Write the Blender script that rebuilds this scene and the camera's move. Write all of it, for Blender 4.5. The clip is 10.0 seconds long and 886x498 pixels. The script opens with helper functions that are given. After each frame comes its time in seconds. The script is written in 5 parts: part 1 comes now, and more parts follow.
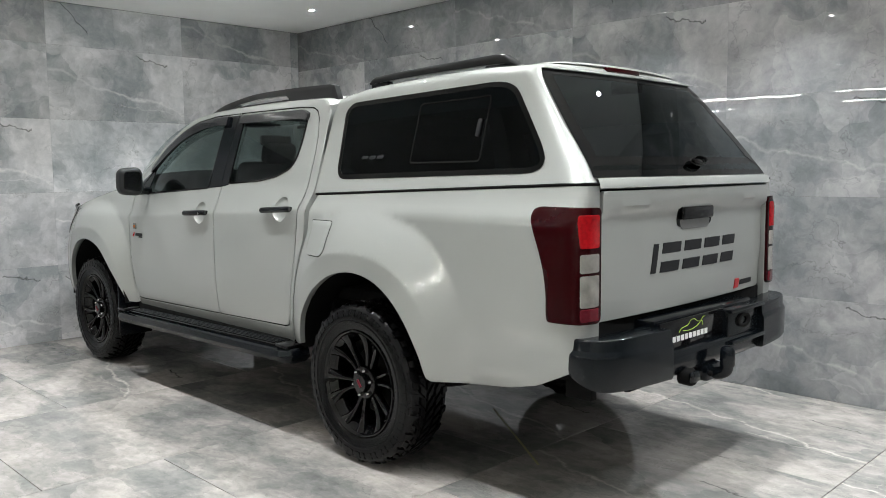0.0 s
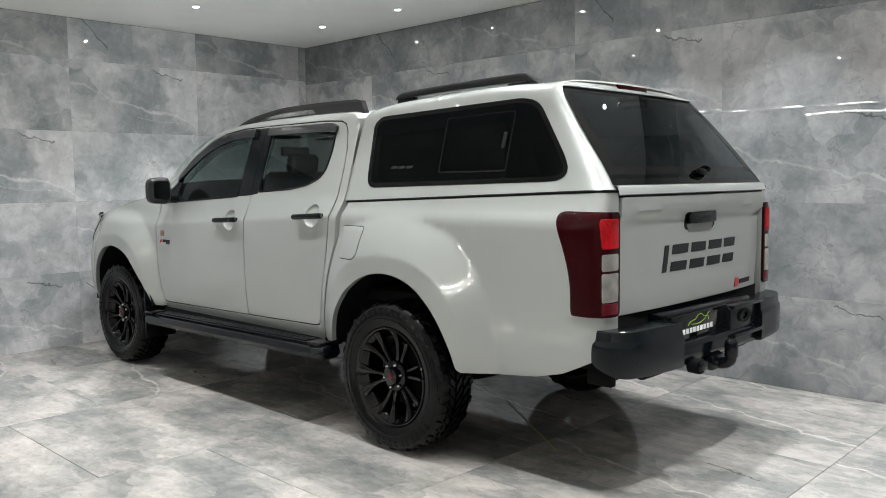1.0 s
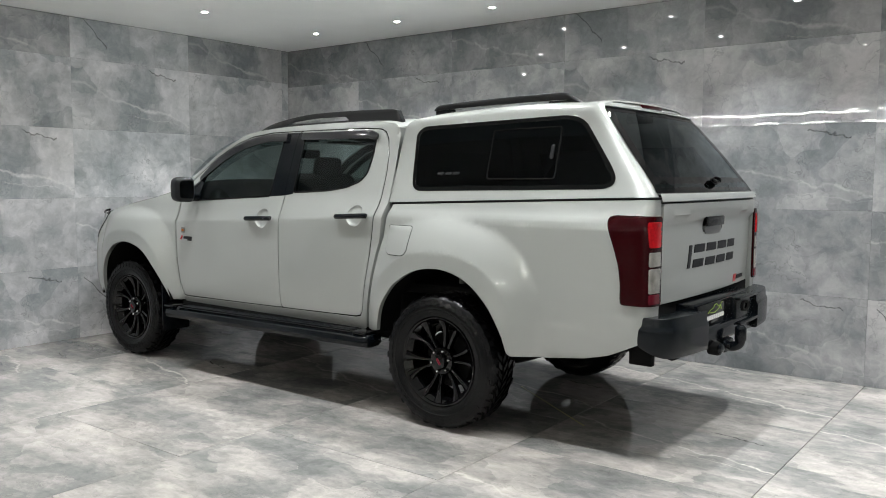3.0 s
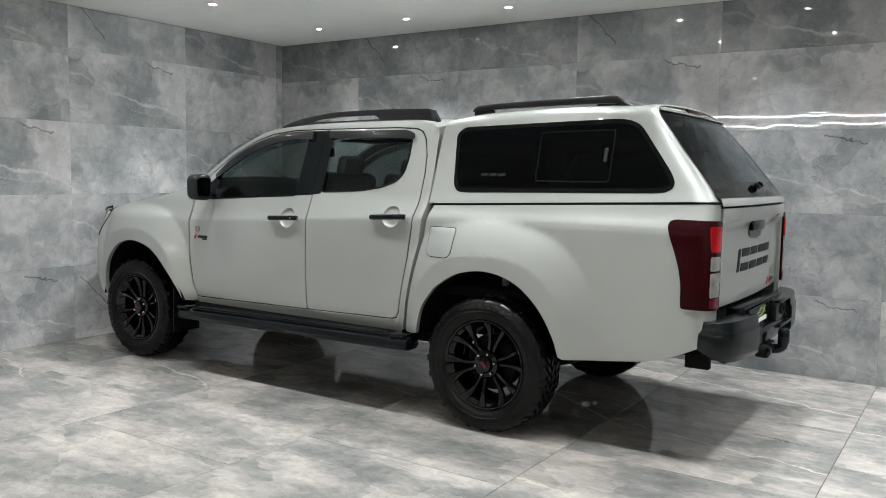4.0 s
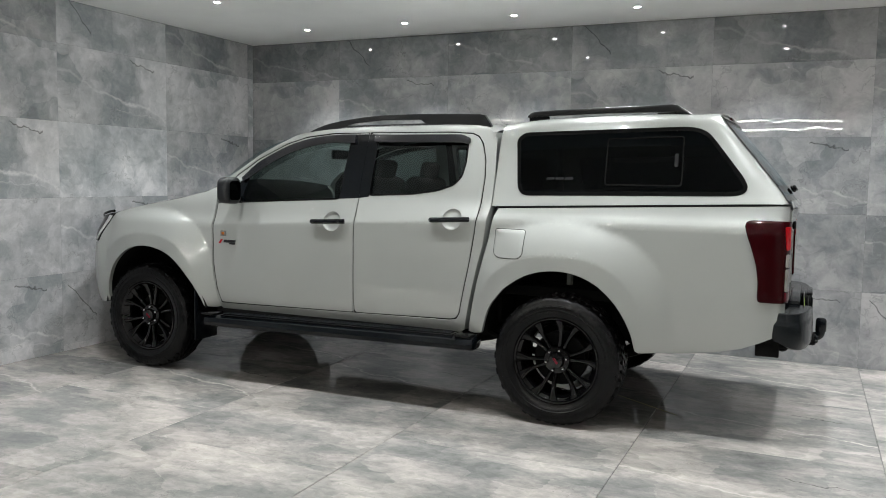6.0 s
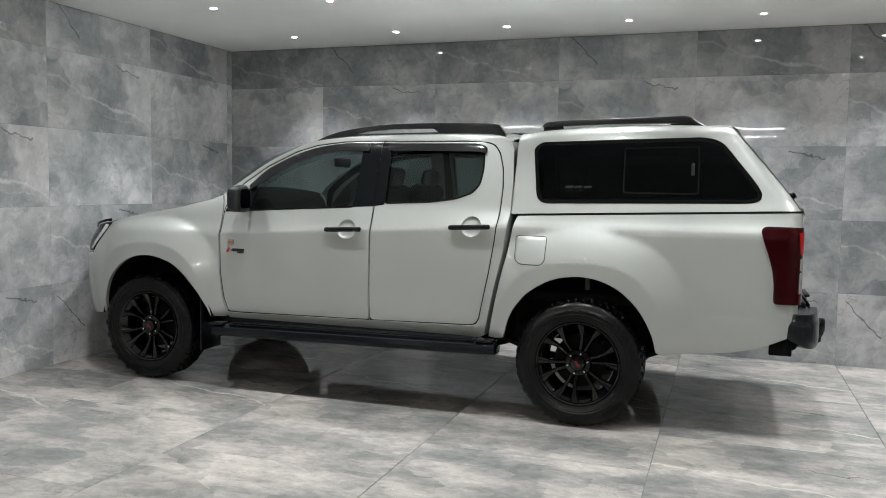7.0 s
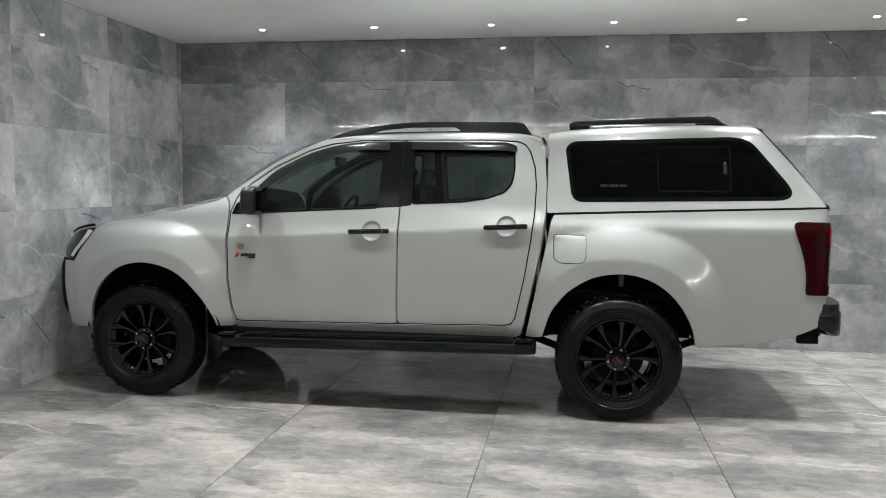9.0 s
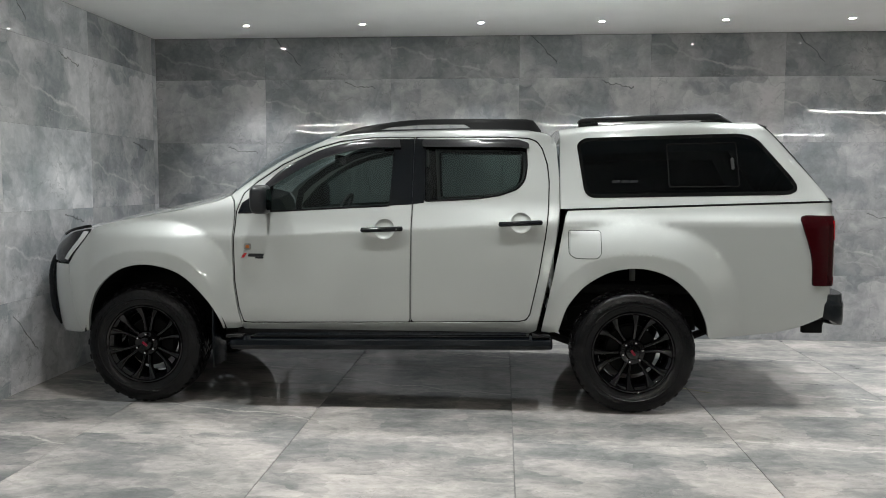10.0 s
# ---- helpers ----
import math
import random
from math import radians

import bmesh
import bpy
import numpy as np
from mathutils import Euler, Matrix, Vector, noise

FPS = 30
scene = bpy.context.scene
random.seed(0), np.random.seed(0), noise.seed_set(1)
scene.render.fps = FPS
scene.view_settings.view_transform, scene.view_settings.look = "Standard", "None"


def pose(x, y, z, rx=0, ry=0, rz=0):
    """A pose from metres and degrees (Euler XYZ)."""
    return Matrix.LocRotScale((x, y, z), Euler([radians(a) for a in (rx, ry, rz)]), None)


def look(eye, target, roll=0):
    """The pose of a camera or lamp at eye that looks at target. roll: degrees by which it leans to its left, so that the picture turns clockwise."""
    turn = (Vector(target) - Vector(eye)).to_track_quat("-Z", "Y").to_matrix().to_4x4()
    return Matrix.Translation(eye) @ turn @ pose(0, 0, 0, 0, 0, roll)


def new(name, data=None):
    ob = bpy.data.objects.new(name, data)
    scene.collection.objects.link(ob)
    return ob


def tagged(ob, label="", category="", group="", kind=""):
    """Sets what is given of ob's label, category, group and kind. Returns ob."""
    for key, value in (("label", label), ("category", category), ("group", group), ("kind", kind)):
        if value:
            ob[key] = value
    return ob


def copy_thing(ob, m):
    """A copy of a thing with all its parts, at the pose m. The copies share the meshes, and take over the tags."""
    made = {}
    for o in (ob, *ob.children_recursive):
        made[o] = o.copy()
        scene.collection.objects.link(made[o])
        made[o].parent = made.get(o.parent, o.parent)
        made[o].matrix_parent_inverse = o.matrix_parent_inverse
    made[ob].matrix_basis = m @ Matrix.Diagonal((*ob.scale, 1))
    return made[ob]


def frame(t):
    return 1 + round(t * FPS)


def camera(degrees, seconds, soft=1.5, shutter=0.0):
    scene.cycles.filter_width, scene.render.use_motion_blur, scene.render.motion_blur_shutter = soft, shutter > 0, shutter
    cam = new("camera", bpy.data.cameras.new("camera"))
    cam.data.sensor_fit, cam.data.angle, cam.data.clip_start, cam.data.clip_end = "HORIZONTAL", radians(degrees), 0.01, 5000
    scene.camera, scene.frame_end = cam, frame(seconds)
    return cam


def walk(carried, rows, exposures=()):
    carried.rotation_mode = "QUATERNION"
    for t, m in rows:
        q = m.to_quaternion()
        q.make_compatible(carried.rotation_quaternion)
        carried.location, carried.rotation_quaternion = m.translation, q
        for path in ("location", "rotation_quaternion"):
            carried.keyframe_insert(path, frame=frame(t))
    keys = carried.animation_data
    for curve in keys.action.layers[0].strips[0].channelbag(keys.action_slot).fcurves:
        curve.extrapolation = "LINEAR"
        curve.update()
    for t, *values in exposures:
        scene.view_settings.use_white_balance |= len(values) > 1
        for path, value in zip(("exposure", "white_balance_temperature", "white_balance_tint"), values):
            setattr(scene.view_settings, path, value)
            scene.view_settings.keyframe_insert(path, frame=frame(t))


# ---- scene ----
cam = camera(57.0, 10.0, soft=0.95)
PATH = [
    (0, (6.007, -3.211, 1.359), (4.592, -1.81, 1.168), -0.6),
    (0.5, (6.09, -3.361, 1.349), (4.68, -1.953, 1.175), -0.7),
    (1, (6.081, -3.58, 1.355), (4.695, -2.148, 1.188), -0.7),
    (1.5, (6.011, -3.848, 1.365), (4.661, -2.381, 1.201), -0.6),
    (2, (6.034, -4.079, 1.354), (4.721, -2.578, 1.195), -0.4),
    (2.5, (5.986, -4.269, 1.372), (4.721, -2.728, 1.207), -0.1),
    (4, (5.349, -4.691, 1.415), (4.245, -3.032, 1.236), 0.9),
    (4.5, (5.101, -4.917, 1.417), (4.067, -3.215, 1.236), 1.2),
    (5, (4.893, -5.104, 1.434), (3.92, -3.366, 1.25), 1.3),
    (5.5, (4.638, -5.215, 1.411), (3.741, -3.436, 1.231), 1.1),
    (7, (3.887, -5.645, 1.425), (3.236, -3.76, 1.268), 0.9),
    (7.5, (3.617, -5.721, 1.435), (3.047, -3.81, 1.279), 0.9),
    (8, (3.294, -5.851, 1.453), (2.815, -3.916, 1.295), 0.9),
    (8.5, (3.05, -5.841, 1.418), (2.654, -3.887, 1.261), 0.8),
    (9, (2.807, -5.827, 1.426), (2.494, -3.858, 1.267), 0.5),
    (9.5, (2.5, -5.882, 1.416), (2.286, -3.9, 1.257), 0.3),
    (10, (2.291, -5.873, 1.408), (2.146, -3.885, 1.249), 0.1),
]
walk(cam, [(t, look(eye, target, roll)) for t, eye, target, roll in PATH], exposures=[(0, 0.06), (2.5, -0.01), (4.5, -0.12), (10, -0.27)])

# ---- room sizes ----
WALL_X, WALL_Y, CEIL = -0.955, 1.655, 2.75      # left wall, back wall, ceiling
FAR_X, FAR_Y = 11.0, -14.2                     # far walls
OPEN_Y, OPEN_X = -3.6, -5.2                    # where the left wall ends, and how far the room reaches beyond it
SPOT_POWER, SPOT_ANGLE, LENS_GLOW, STRIP_GLOW = 120.0, 94.0, 320.0, 240.0

# ---- world: a closed room, nearly no light from outside ----
world = bpy.data.worlds.new("world")
world.use_nodes = True
world.node_tree.nodes["Background"].inputs[0].default_value = (0.6, 0.62, 0.65, 1)
world.node_tree.nodes["Background"].inputs[1].default_value = 0.05
scene.world = world


# ---- node helpers ----
def material(name):
    m = bpy.data.materials.new(name)
    m.use_nodes = True
    nt = m.node_tree
    return m, nt, nt.nodes["Principled BSDF"]


def node(nt, kind, links=(), operation="", **values):
    n = nt.nodes.new(kind)
    if operation:
        n.operation = operation
    for key, v in values.items():
        n.inputs[key.replace("_", " ")].default_value = v
    for slot, source in dict(links).items():
        nt.links.new(source, n.inputs[slot])
    return n


def maths(nt, op, a, b=0.5, clamp=False):
    n = nt.nodes.new("ShaderNodeMath")
    n.operation, n.use_clamp = op, clamp
    for i, v in enumerate((a, b)):
        if isinstance(v, (int, float)):
            n.inputs[i].default_value = v
        else:
            nt.links.new(v, n.inputs[i])
    return n.outputs[0]


def ramp(nt, source, stops):
    n = nt.nodes.new("ShaderNodeValToRGB")
    while len(n.color_ramp.elements) < len(stops):
        n.color_ramp.elements.new(0.5)
    for e, (p, c) in zip(n.color_ramp.elements, stops):
        e.position = p
        e.color = (*c, 1) if isinstance(c, tuple) else (c, c, c, 1)
    nt.links.new(source, n.inputs[0])
    return n.outputs[0]


def mix(nt, fac, a, b, kind="MIX"):
    n = nt.nodes.new("ShaderNodeMix")
    n.data_type, n.blend_type = "RGBA", kind
    for i, v in ((0, fac), (6, a), (7, b)):
        if isinstance(v, (int, float)):
            n.inputs[i].default_value = v
        elif isinstance(v, tuple):
            n.inputs[i].default_value = (*v, 1)
        else:
            nt.links.new(v, n.inputs[i])
    return n.outputs[2]


def bump(nt, bsdf, height, strength=0.1, distance=0.01):
    n = nt.nodes.new("ShaderNodeBump")
    n.inputs["Strength"].default_value, n.inputs["Distance"].default_value = strength, distance
    nt.links.new(height, n.inputs["Height"])
    nt.links.new(n.outputs[0], bsdf.inputs["Normal"])


def marble(name, gain, rough, wobble, mottle, tint_rgb, stretch):
    """Polished grey porcelain with a marble print: torn slate and pale patches, white veins, dark cracks. The object's
    colour holds the tile's tone (on the walls with light and shade painted in), the strength of its vein and of its
    crack, and the number of its print."""
    m, nt, bsdf = material(name)
    co = node(nt, "ShaderNodeTexCoord").outputs["Object"]
    info = node(nt, "ShaderNodeObjectInfo")
    tint = node(nt, "ShaderNodeSeparateColor", {0: info.outputs["Color"]})
    far = maths(nt, "MULTIPLY", info.outputs["Alpha"], 61.0)
    shift = node(nt, "ShaderNodeCombineXYZ", {0: far, 1: far}, Z=0.3).outputs[0]
    at = node(nt, "ShaderNodeVectorMath", {0: co, 2: shift}, operation="MULTIPLY_ADD")
    at.inputs[1].default_value = stretch
    at = at.outputs[0]

    def bent(source, by, scale, detail, amount):
        w = node(nt, "ShaderNodeTexNoise", {"Vector": by}, Scale=scale, Detail=detail)
        centred = node(nt, "ShaderNodeVectorMath", {0: w.outputs["Color"]}, operation="SUBTRACT")
        centred.inputs[1].default_value = (0.5, 0.5, 0.5)
        n = node(nt, "ShaderNodeVectorMath", {0: centred.outputs[0], 2: source}, operation="MULTIPLY_ADD")
        n.inputs[1].default_value = (amount, amount, amount)
        return n.outputs[0]

    wide = bent(at, at, 1.8, 3.0, 0.45)
    torn = bent(at, at, 5.0, 8.0, 0.17)
    cloud = node(nt, "ShaderNodeTexNoise", {"Vector": wide}, Scale=1.35, Detail=4.0, Roughness=0.5).outputs[0]
    fine = node(nt, "ShaderNodeTexNoise", {"Vector": torn}, Scale=10.0, Detail=10.0, Roughness=0.70).outputs[0]
    patch = node(nt, "ShaderNodeTexNoise", {"Vector": torn}, Scale=1.7, Detail=9.0, Roughness=0.60).outputs[0]

    def blocks(scale, channel):
        n = node(nt, "ShaderNodeTexVoronoi", {"Vector": torn}, Scale=scale)
        n.distance = "CHEBYCHEV"
        return node(nt, "ShaderNodeSeparateColor", {0: n.outputs["Color"]}).outputs[channel]

    slabs, chips = blocks(2.2, 0), blocks(6.5, 1)
    tone = maths(nt, "ADD", maths(nt, "MULTIPLY", ramp(nt, cloud, [(0.32, 0.0), (0.68, 1.0)]), 0.30), maths(nt, "MULTIPLY", slabs, 0.18 * mottle))
    tone = maths(nt, "ADD", tone, maths(nt, "MULTIPLY", ramp(nt, patch, [(0.44, 0.0), (0.49, 0.45), (0.52, 0.55), (0.57, 1.0)]), 0.17 * mottle))
    tone = maths(nt, "ADD", tone, maths(nt, "ADD", maths(nt, "MULTIPLY", chips, 0.08 * mottle), maths(nt, "MULTIPLY", fine, 0.34)))
    g = gain
    col = ramp(nt, tone, [(0.24, (0.140 * g, 0.154 * g, 0.156 * g)), (0.42, (0.205 * g, 0.217 * g, 0.217 * g)), (0.56, (0.285 * g, 0.290 * g, 0.285 * g)), (0.80, (0.43 * g, 0.425 * g, 0.414 * g))])
    col = mix(nt, 1.0, col, ramp(nt, fine, [(0.3, 0.90), (0.5, 1.0), (0.7, 1.07)]), "MULTIPLY")
    # the print: a white vein that falls over the tile, a dark crack under its upper edge or at its left end
    sep = node(nt, "ShaderNodeSeparateXYZ", {0: co})
    u, v = sep.outputs[0], sep.outputs[1]
    moved = node(nt, "ShaderNodeVectorMath", {0: co, 1: shift}, operation="ADD").outputs[0]

    def wiggle(scale, amount):
        n = node(nt, "ShaderNodeTexNoise", {"Vector": moved}, Scale=scale, Detail=6.0, Roughness=0.55).outputs[0]
        return maths(nt, "MULTIPLY", maths(nt, "SUBTRACT", n, 0.5), amount)

    def line(slope, height, thick, lo, hi, jag):
        d = maths(nt, "ABSOLUTE", maths(nt, "ADD", maths(nt, "SUBTRACT", v, maths(nt, "ADD", maths(nt, "MULTIPLY", u, slope), height)), jag))
        within = maths(nt, "MULTIPLY", maths(nt, "GREATER_THAN", u, lo), maths(nt, "LESS_THAN", u, hi))
        return maths(nt, "MULTIPLY", maths(nt, "SUBTRACT", 1.0, maths(nt, "DIVIDE", d, thick), clamp=True), within, clamp=True)

    slow, quick = wiggle(2.8, 0.30), wiggle(6.5, 0.15)
    fade = ramp(nt, chips, [(0.0, 0.35), (1.0, 1.0)])
    white = maths(nt, "ADD", line(-0.27, -0.06, 0.016, -0.62, 0.62, slow), maths(nt, "MULTIPLY", line(-0.10, -0.17, 0.008, 0.0, 0.62, quick), 0.5), clamp=True)
    white = maths(nt, "MULTIPLY", maths(nt, "MULTIPLY", white, fade), tint.outputs[1], clamp=True)
    crack = maths(nt, "ADD", maths(nt, "MULTIPLY", line(-0.14, 0.275, 0.007, 0.16, 0.44, quick), tint.outputs[1]), maths(nt, "MULTIPLY", line(-1.05, -0.33, 0.010, -0.53, -0.25, quick), tint.outputs[2]), clamp=True)
    col = mix(nt, maths(nt, "MULTIPLY", white, 0.85), col, (0.58, 0.58, 0.55))
    col = mix(nt, maths(nt, "MULTIPLY", crack, 0.80), col, (0.035, 0.037, 0.034))
    # hair veins, pale and dark
    thread = node(nt, "ShaderNodeTexNoise", {"Vector": wide}, Scale=1.3, Detail=6.0, Roughness=0.58).outputs[0]
    thread = maths(nt, "ABSOLUTE", maths(nt, "SUBTRACT", thread, 0.5))
    col = mix(nt, maths(nt, "MULTIPLY", ramp(nt, thread, [(0.0, 0.30), (0.005, 0.0)]), slabs), col, (0.52, 0.52, 0.49))
    hair = node(nt, "ShaderNodeTexNoise", {"Vector": torn}, Scale=1.9, Detail=5.0, Roughness=0.6).outputs[0]
    hair = maths(nt, "ABSOLUTE", maths(nt, "SUBTRACT", hair, 0.45))
    col = mix(nt, maths(nt, "MULTIPLY", ramp(nt, hair, [(0.0, 0.42), (0.007, 0.0)]), chips), col, (0.085, 0.092, 0.09))
    # the tile's tone; on the walls it also holds light and shade
    col = mix(nt, 1.0, col, node(nt, "ShaderNodeCombineColor", {0: tint.outputs[0], 1: tint.outputs[0], 2: tint.outputs[0]}).outputs[0], "MULTIPLY")
    col = mix(nt, 1.0, col, tint_rgb, "MULTIPLY")
    nt.links.new(col, bsdf.inputs["Base Color"])
    nt.links.new(ramp(nt, fine, [(0.3, rough), (0.7, rough * 1.7)]), bsdf.inputs["Roughness"])
    wave = node(nt, "ShaderNodeTexNoise", {"Vector": at}, Scale=2.2, Detail=2.0).outputs[0]
    bump(nt, bsdf, wave, wobble, 0.02)
    return m


def plain(name, colour, rough, metal=0.0, grain=0.0, scale=60.0, coat=0.0, spread=0.12, spec=0.5):
    """A simple finish with slight variation at two scales."""
    m, nt, bsdf = material(name)
    co = node(nt, "ShaderNodeTexCoord").outputs["Object"]
    big = node(nt, "ShaderNodeTexNoise", {"Vector": co}, Scale=scale * 0.06, Detail=4.0).outputs[0]
    small = node(nt, "ShaderNodeTexNoise", {"Vector": co}, Scale=scale, Detail=3.0).outputs[0]
    both = maths(nt, "ADD", maths(nt, "MULTIPLY", big, 0.6), maths(nt, "MULTIPLY", small, 0.4))
    lo, hi = [tuple(c * k for c in colour) for k in (1 - spread, 1 + spread)]
    nt.links.new(ramp(nt, both, [(0.3, lo), (0.7, hi)]), bsdf.inputs["Base Color"])
    nt.links.new(ramp(nt, both, [(0.3, rough * 0.85), (0.7, min(1.0, rough * 1.2))]), bsdf.inputs["Roughness"])
    bsdf.inputs["Metallic"].default_value = metal
    bsdf.inputs["Specular IOR Level"].default_value = spec
    bsdf.inputs["Coat Weight"].default_value = coat
    bsdf.inputs["Coat Roughness"].default_value = 0.04
    if grain:
        bump(nt, bsdf, small, grain, 0.002)
    return m


def glow(name, colour, strength):
    m, nt, bsdf = material(name)
    bsdf.inputs["Base Color"].default_value = (0.8, 0.8, 0.8, 1)
    bsdf.inputs["Emission Color"].default_value = (*colour, 1)
    bsdf.inputs["Emission Strength"].default_value = strength
    return m


def tinted(name, tint, gloss=0.045):
    """A pane: what passes is tinted, what is mirrored follows Fresnel."""
    m, nt, bsdf = material(name)
    nt.nodes.remove(bsdf)
    see = node(nt, "ShaderNodeBsdfTransparent", Color=(*tint, 1))
    shine = node(nt, "ShaderNodeBsdfGlossy", Color=(0.88, 0.96, 1.0, 1), Roughness=0.004)
    edge = node(nt, "ShaderNodeLayerWeight", Blend=0.5).outputs["Facing"]
    fac = maths(nt, "ADD", maths(nt, "MULTIPLY", maths(nt, "POWER", edge, 5.0), 0.9), gloss)
    both = node(nt, "ShaderNodeMixShader", {0: fac, 1: see.outputs[0], 2: shine.outputs[0]})
    nt.links.new(both.outputs[0], nt.nodes["Material Output"].inputs[0])
    return m


MAT_WALL = marble("wall_marble", 1.36, 0.009, 0.06, 1.0, (1.0, 1.0, 1.05), (1.0, 1.0, 1.0))
MAT_FLOOR = marble("floor_marble", 1.10, 0.035, 0.03, 0.9, (1.065, 1.0, 0.965), (1.25, 2.0, 1.0))
MAT_GROUT = plain("grout", (0.15, 0.15, 0.145), 0.8, grain=0.2)
MAT_CEIL = plain("ceiling_paint", (0.86, 0.86, 0.85), 0.75, grain=0.05, spread=0.03)
# dark to stand in for the dim hall that glass and paint mirror
MAT_FARWALL = plain("dim_far_wall", (0.10, 0.103, 0.103), 0.4, spread=0.15, scale=20)
# pale so that the unseen east wall throws light at the tailgate
MAT_EASTWALL = plain("pale_bounce_wall", (0.80, 0.80, 0.78), 0.4, spread=0.12, scale=20)
MAT_TRIM = plain("white_trim", (0.75, 0.75, 0.74), 0.35, spread=0.03)
MAT_LENS = glow("lamp_lens", (1.0, 0.98, 0.94), LENS_GLOW)
MAT_PANEL = glow("panel_glow", (1.0, 0.98, 0.94), 60.0)
MAT_STRIP = glow("strip_glow", (1.0, 0.985, 0.91), STRIP_GLOW)


# ---- mesh helpers ----
def finish(name, me, mat, parent=None, label="", angle=38):
    me.materials.append(mat)
    me.shade_smooth()
    me.set_sharp_from_angle(angle=radians(angle))
    ob = new(name, me)
    if parent:
        ob.parent = parent
    if label:
        tagged(ob, label)
    return ob


def part(name, bm, mat, parent=None, label="", angle=38):
    me = bpy.data.meshes.new(name)
    bm.to_mesh(me)
    bm.free()
    return finish(name, me, mat, parent, label, angle)


def raw(name, verts, faces, mat, parent=None, label="", angle=38):
    me = bpy.data.meshes.new(name)
    me.from_pydata([tuple(v) for v in verts], [], faces)
    me.update()
    return finish(name, me, mat, parent, label, angle)


def box(bm, lo, hi, bevel=0.0, segments=2, m=None):
    """A box between two corners, its edges rounded."""
    size = [b - a for a, b in zip(lo, hi)]
    mid = [(a + b) / 2 for a, b in zip(lo, hi)]
    t = Matrix.Translation(mid) @ Matrix.Diagonal((*size, 1))
    made = bmesh.ops.create_cube(bm, size=1.0, matrix=(m @ t) if m else t)["verts"]
    if bevel:
        edges = list({e for v in made for e in v.link_edges})
        bmesh.ops.bevel(bm, geom=edges, offset=bevel, segments=segments, profile=0.5, affect="EDGES")
    return bm


def lathe(profile, n=48, axis="y"):
    """Vertices and faces of a profile of (radius, along) turned round the axis."""
    verts, faces, k = [], [], len(profile)
    for i in range(n):
        a = 2 * math.pi * i / n
        for r, h in profile:
            p = (r * math.cos(a), h, r * math.sin(a)) if axis == "y" else (r * math.cos(a), r * math.sin(a), h)
            verts.append(p)
    for i in range(n):
        for j in range(k - 1):
            a, b = i * k + j, ((i + 1) % n) * k + j
            faces.append((a, a + 1, b + 1, b))
    return verts, faces


def spline(points, per=6):
    """A smooth line through points (Catmull-Rom)."""
    pts = [Vector(p) for p in points]
    pts = [2 * pts[0] - pts[1]] + pts + [2 * pts[-1] - pts[-2]]
    out = []
    for i in range(1, len(pts) - 2):
        p0, p1, p2, p3 = pts[i - 1:i + 3]
        for k in range(per):
            t = k / per
            out.append(0.5 * ((2 * p1) + (p2 - p0) * t + (2 * p0 - 5 * p1 + 4 * p2 - p3) * t * t + (3 * p1 - p0 - 3 * p2 + p3) * t ** 3))
    out.append(pts[-2].copy())
    return out


def tube(points, radius, n=10, flat=1.0, per=6, ends=True):
    """Vertices and faces of a round bar along a smooth line."""
    path = spline(points, per)
    verts, faces = [], []
    for i, p in enumerate(path):
        d = (path[min(i + 1, len(path) - 1)] - path[max(i - 1, 0)]).normalized()
        side = d.cross(Vector((0, 0, 1)))
        side = side.normalized() if side.length > 1e-4 else Vector((1, 0, 0))
        up = side.cross(d)
        for k in range(n):
            a = 2 * math.pi * k / n
            verts.append(p + side * (radius * math.cos(a)) + up * (radius * flat * math.sin(a)))
    for i in range(len(path) - 1):
        for k in range(n):
            a, b = i * n + k, i * n + (k + 1) % n
            faces.append((a, b, b + n, a + n))
    if ends:
        faces.append(tuple(range(n))[::-1])
        faces.append(tuple((len(path) - 1) * n + k for k in range(n)))
    return verts, faces


# ---- the room ----
def slab(name, lo, hi, mat, label, category):
    ob = part(name, box(bmesh.new(), lo, hi), mat)
    return tagged(ob, label, category, kind="structure")


floor = slab("floor", (OPEN_X - 0.2, FAR_Y - 0.2, -0.2), (FAR_X + 0.2, WALL_Y + 0.2, -0.008), MAT_GROUT, "polished grey marble tile floor with dark joints", "floor")
wall_back = slab("wall_north", (WALL_X - 0.2, WALL_Y + 0.008, -0.008), (FAR_X + 0.2, WALL_Y + 0.2, CEIL), MAT_GROUT, "wall clad in large polished grey marble tiles", "wall")
wall_left = slab("wall_west", (WALL_X - 0.2, OPEN_Y, -0.008), (WALL_X - 0.008, WALL_Y + 0.008, CEIL), MAT_GROUT, "wall clad in large polished grey marble tiles", "wall")
slab("wall_return", (OPEN_X, OPEN_Y, -0.008), (WALL_X - 0.2, OPEN_Y + 0.2, CEIL), MAT_FARWALL, "unseen plain dark wall beside the open floor", "wall")
slab("wall_west_far", (OPEN_X - 0.2, FAR_Y - 0.2, -0.008), (OPEN_X, OPEN_Y + 0.2, CEIL), MAT_FARWALL, "unseen plain dark wall beside the open floor", "wall")
wall_far = slab("wall_south", (OPEN_X, FAR_Y - 0.2, -0.008), (FAR_X + 0.2, FAR_Y, CEIL), MAT_FARWALL, "unseen plain dark wall that closes the showroom", "wall")
wall_right = slab("wall_east", (FAR_X, FAR_Y, -0.008), (FAR_X + 0.2, WALL_Y + 0.008, CEIL), MAT_EASTWALL, "unseen plain pale wall that bounces light at the tailgate", "wall")
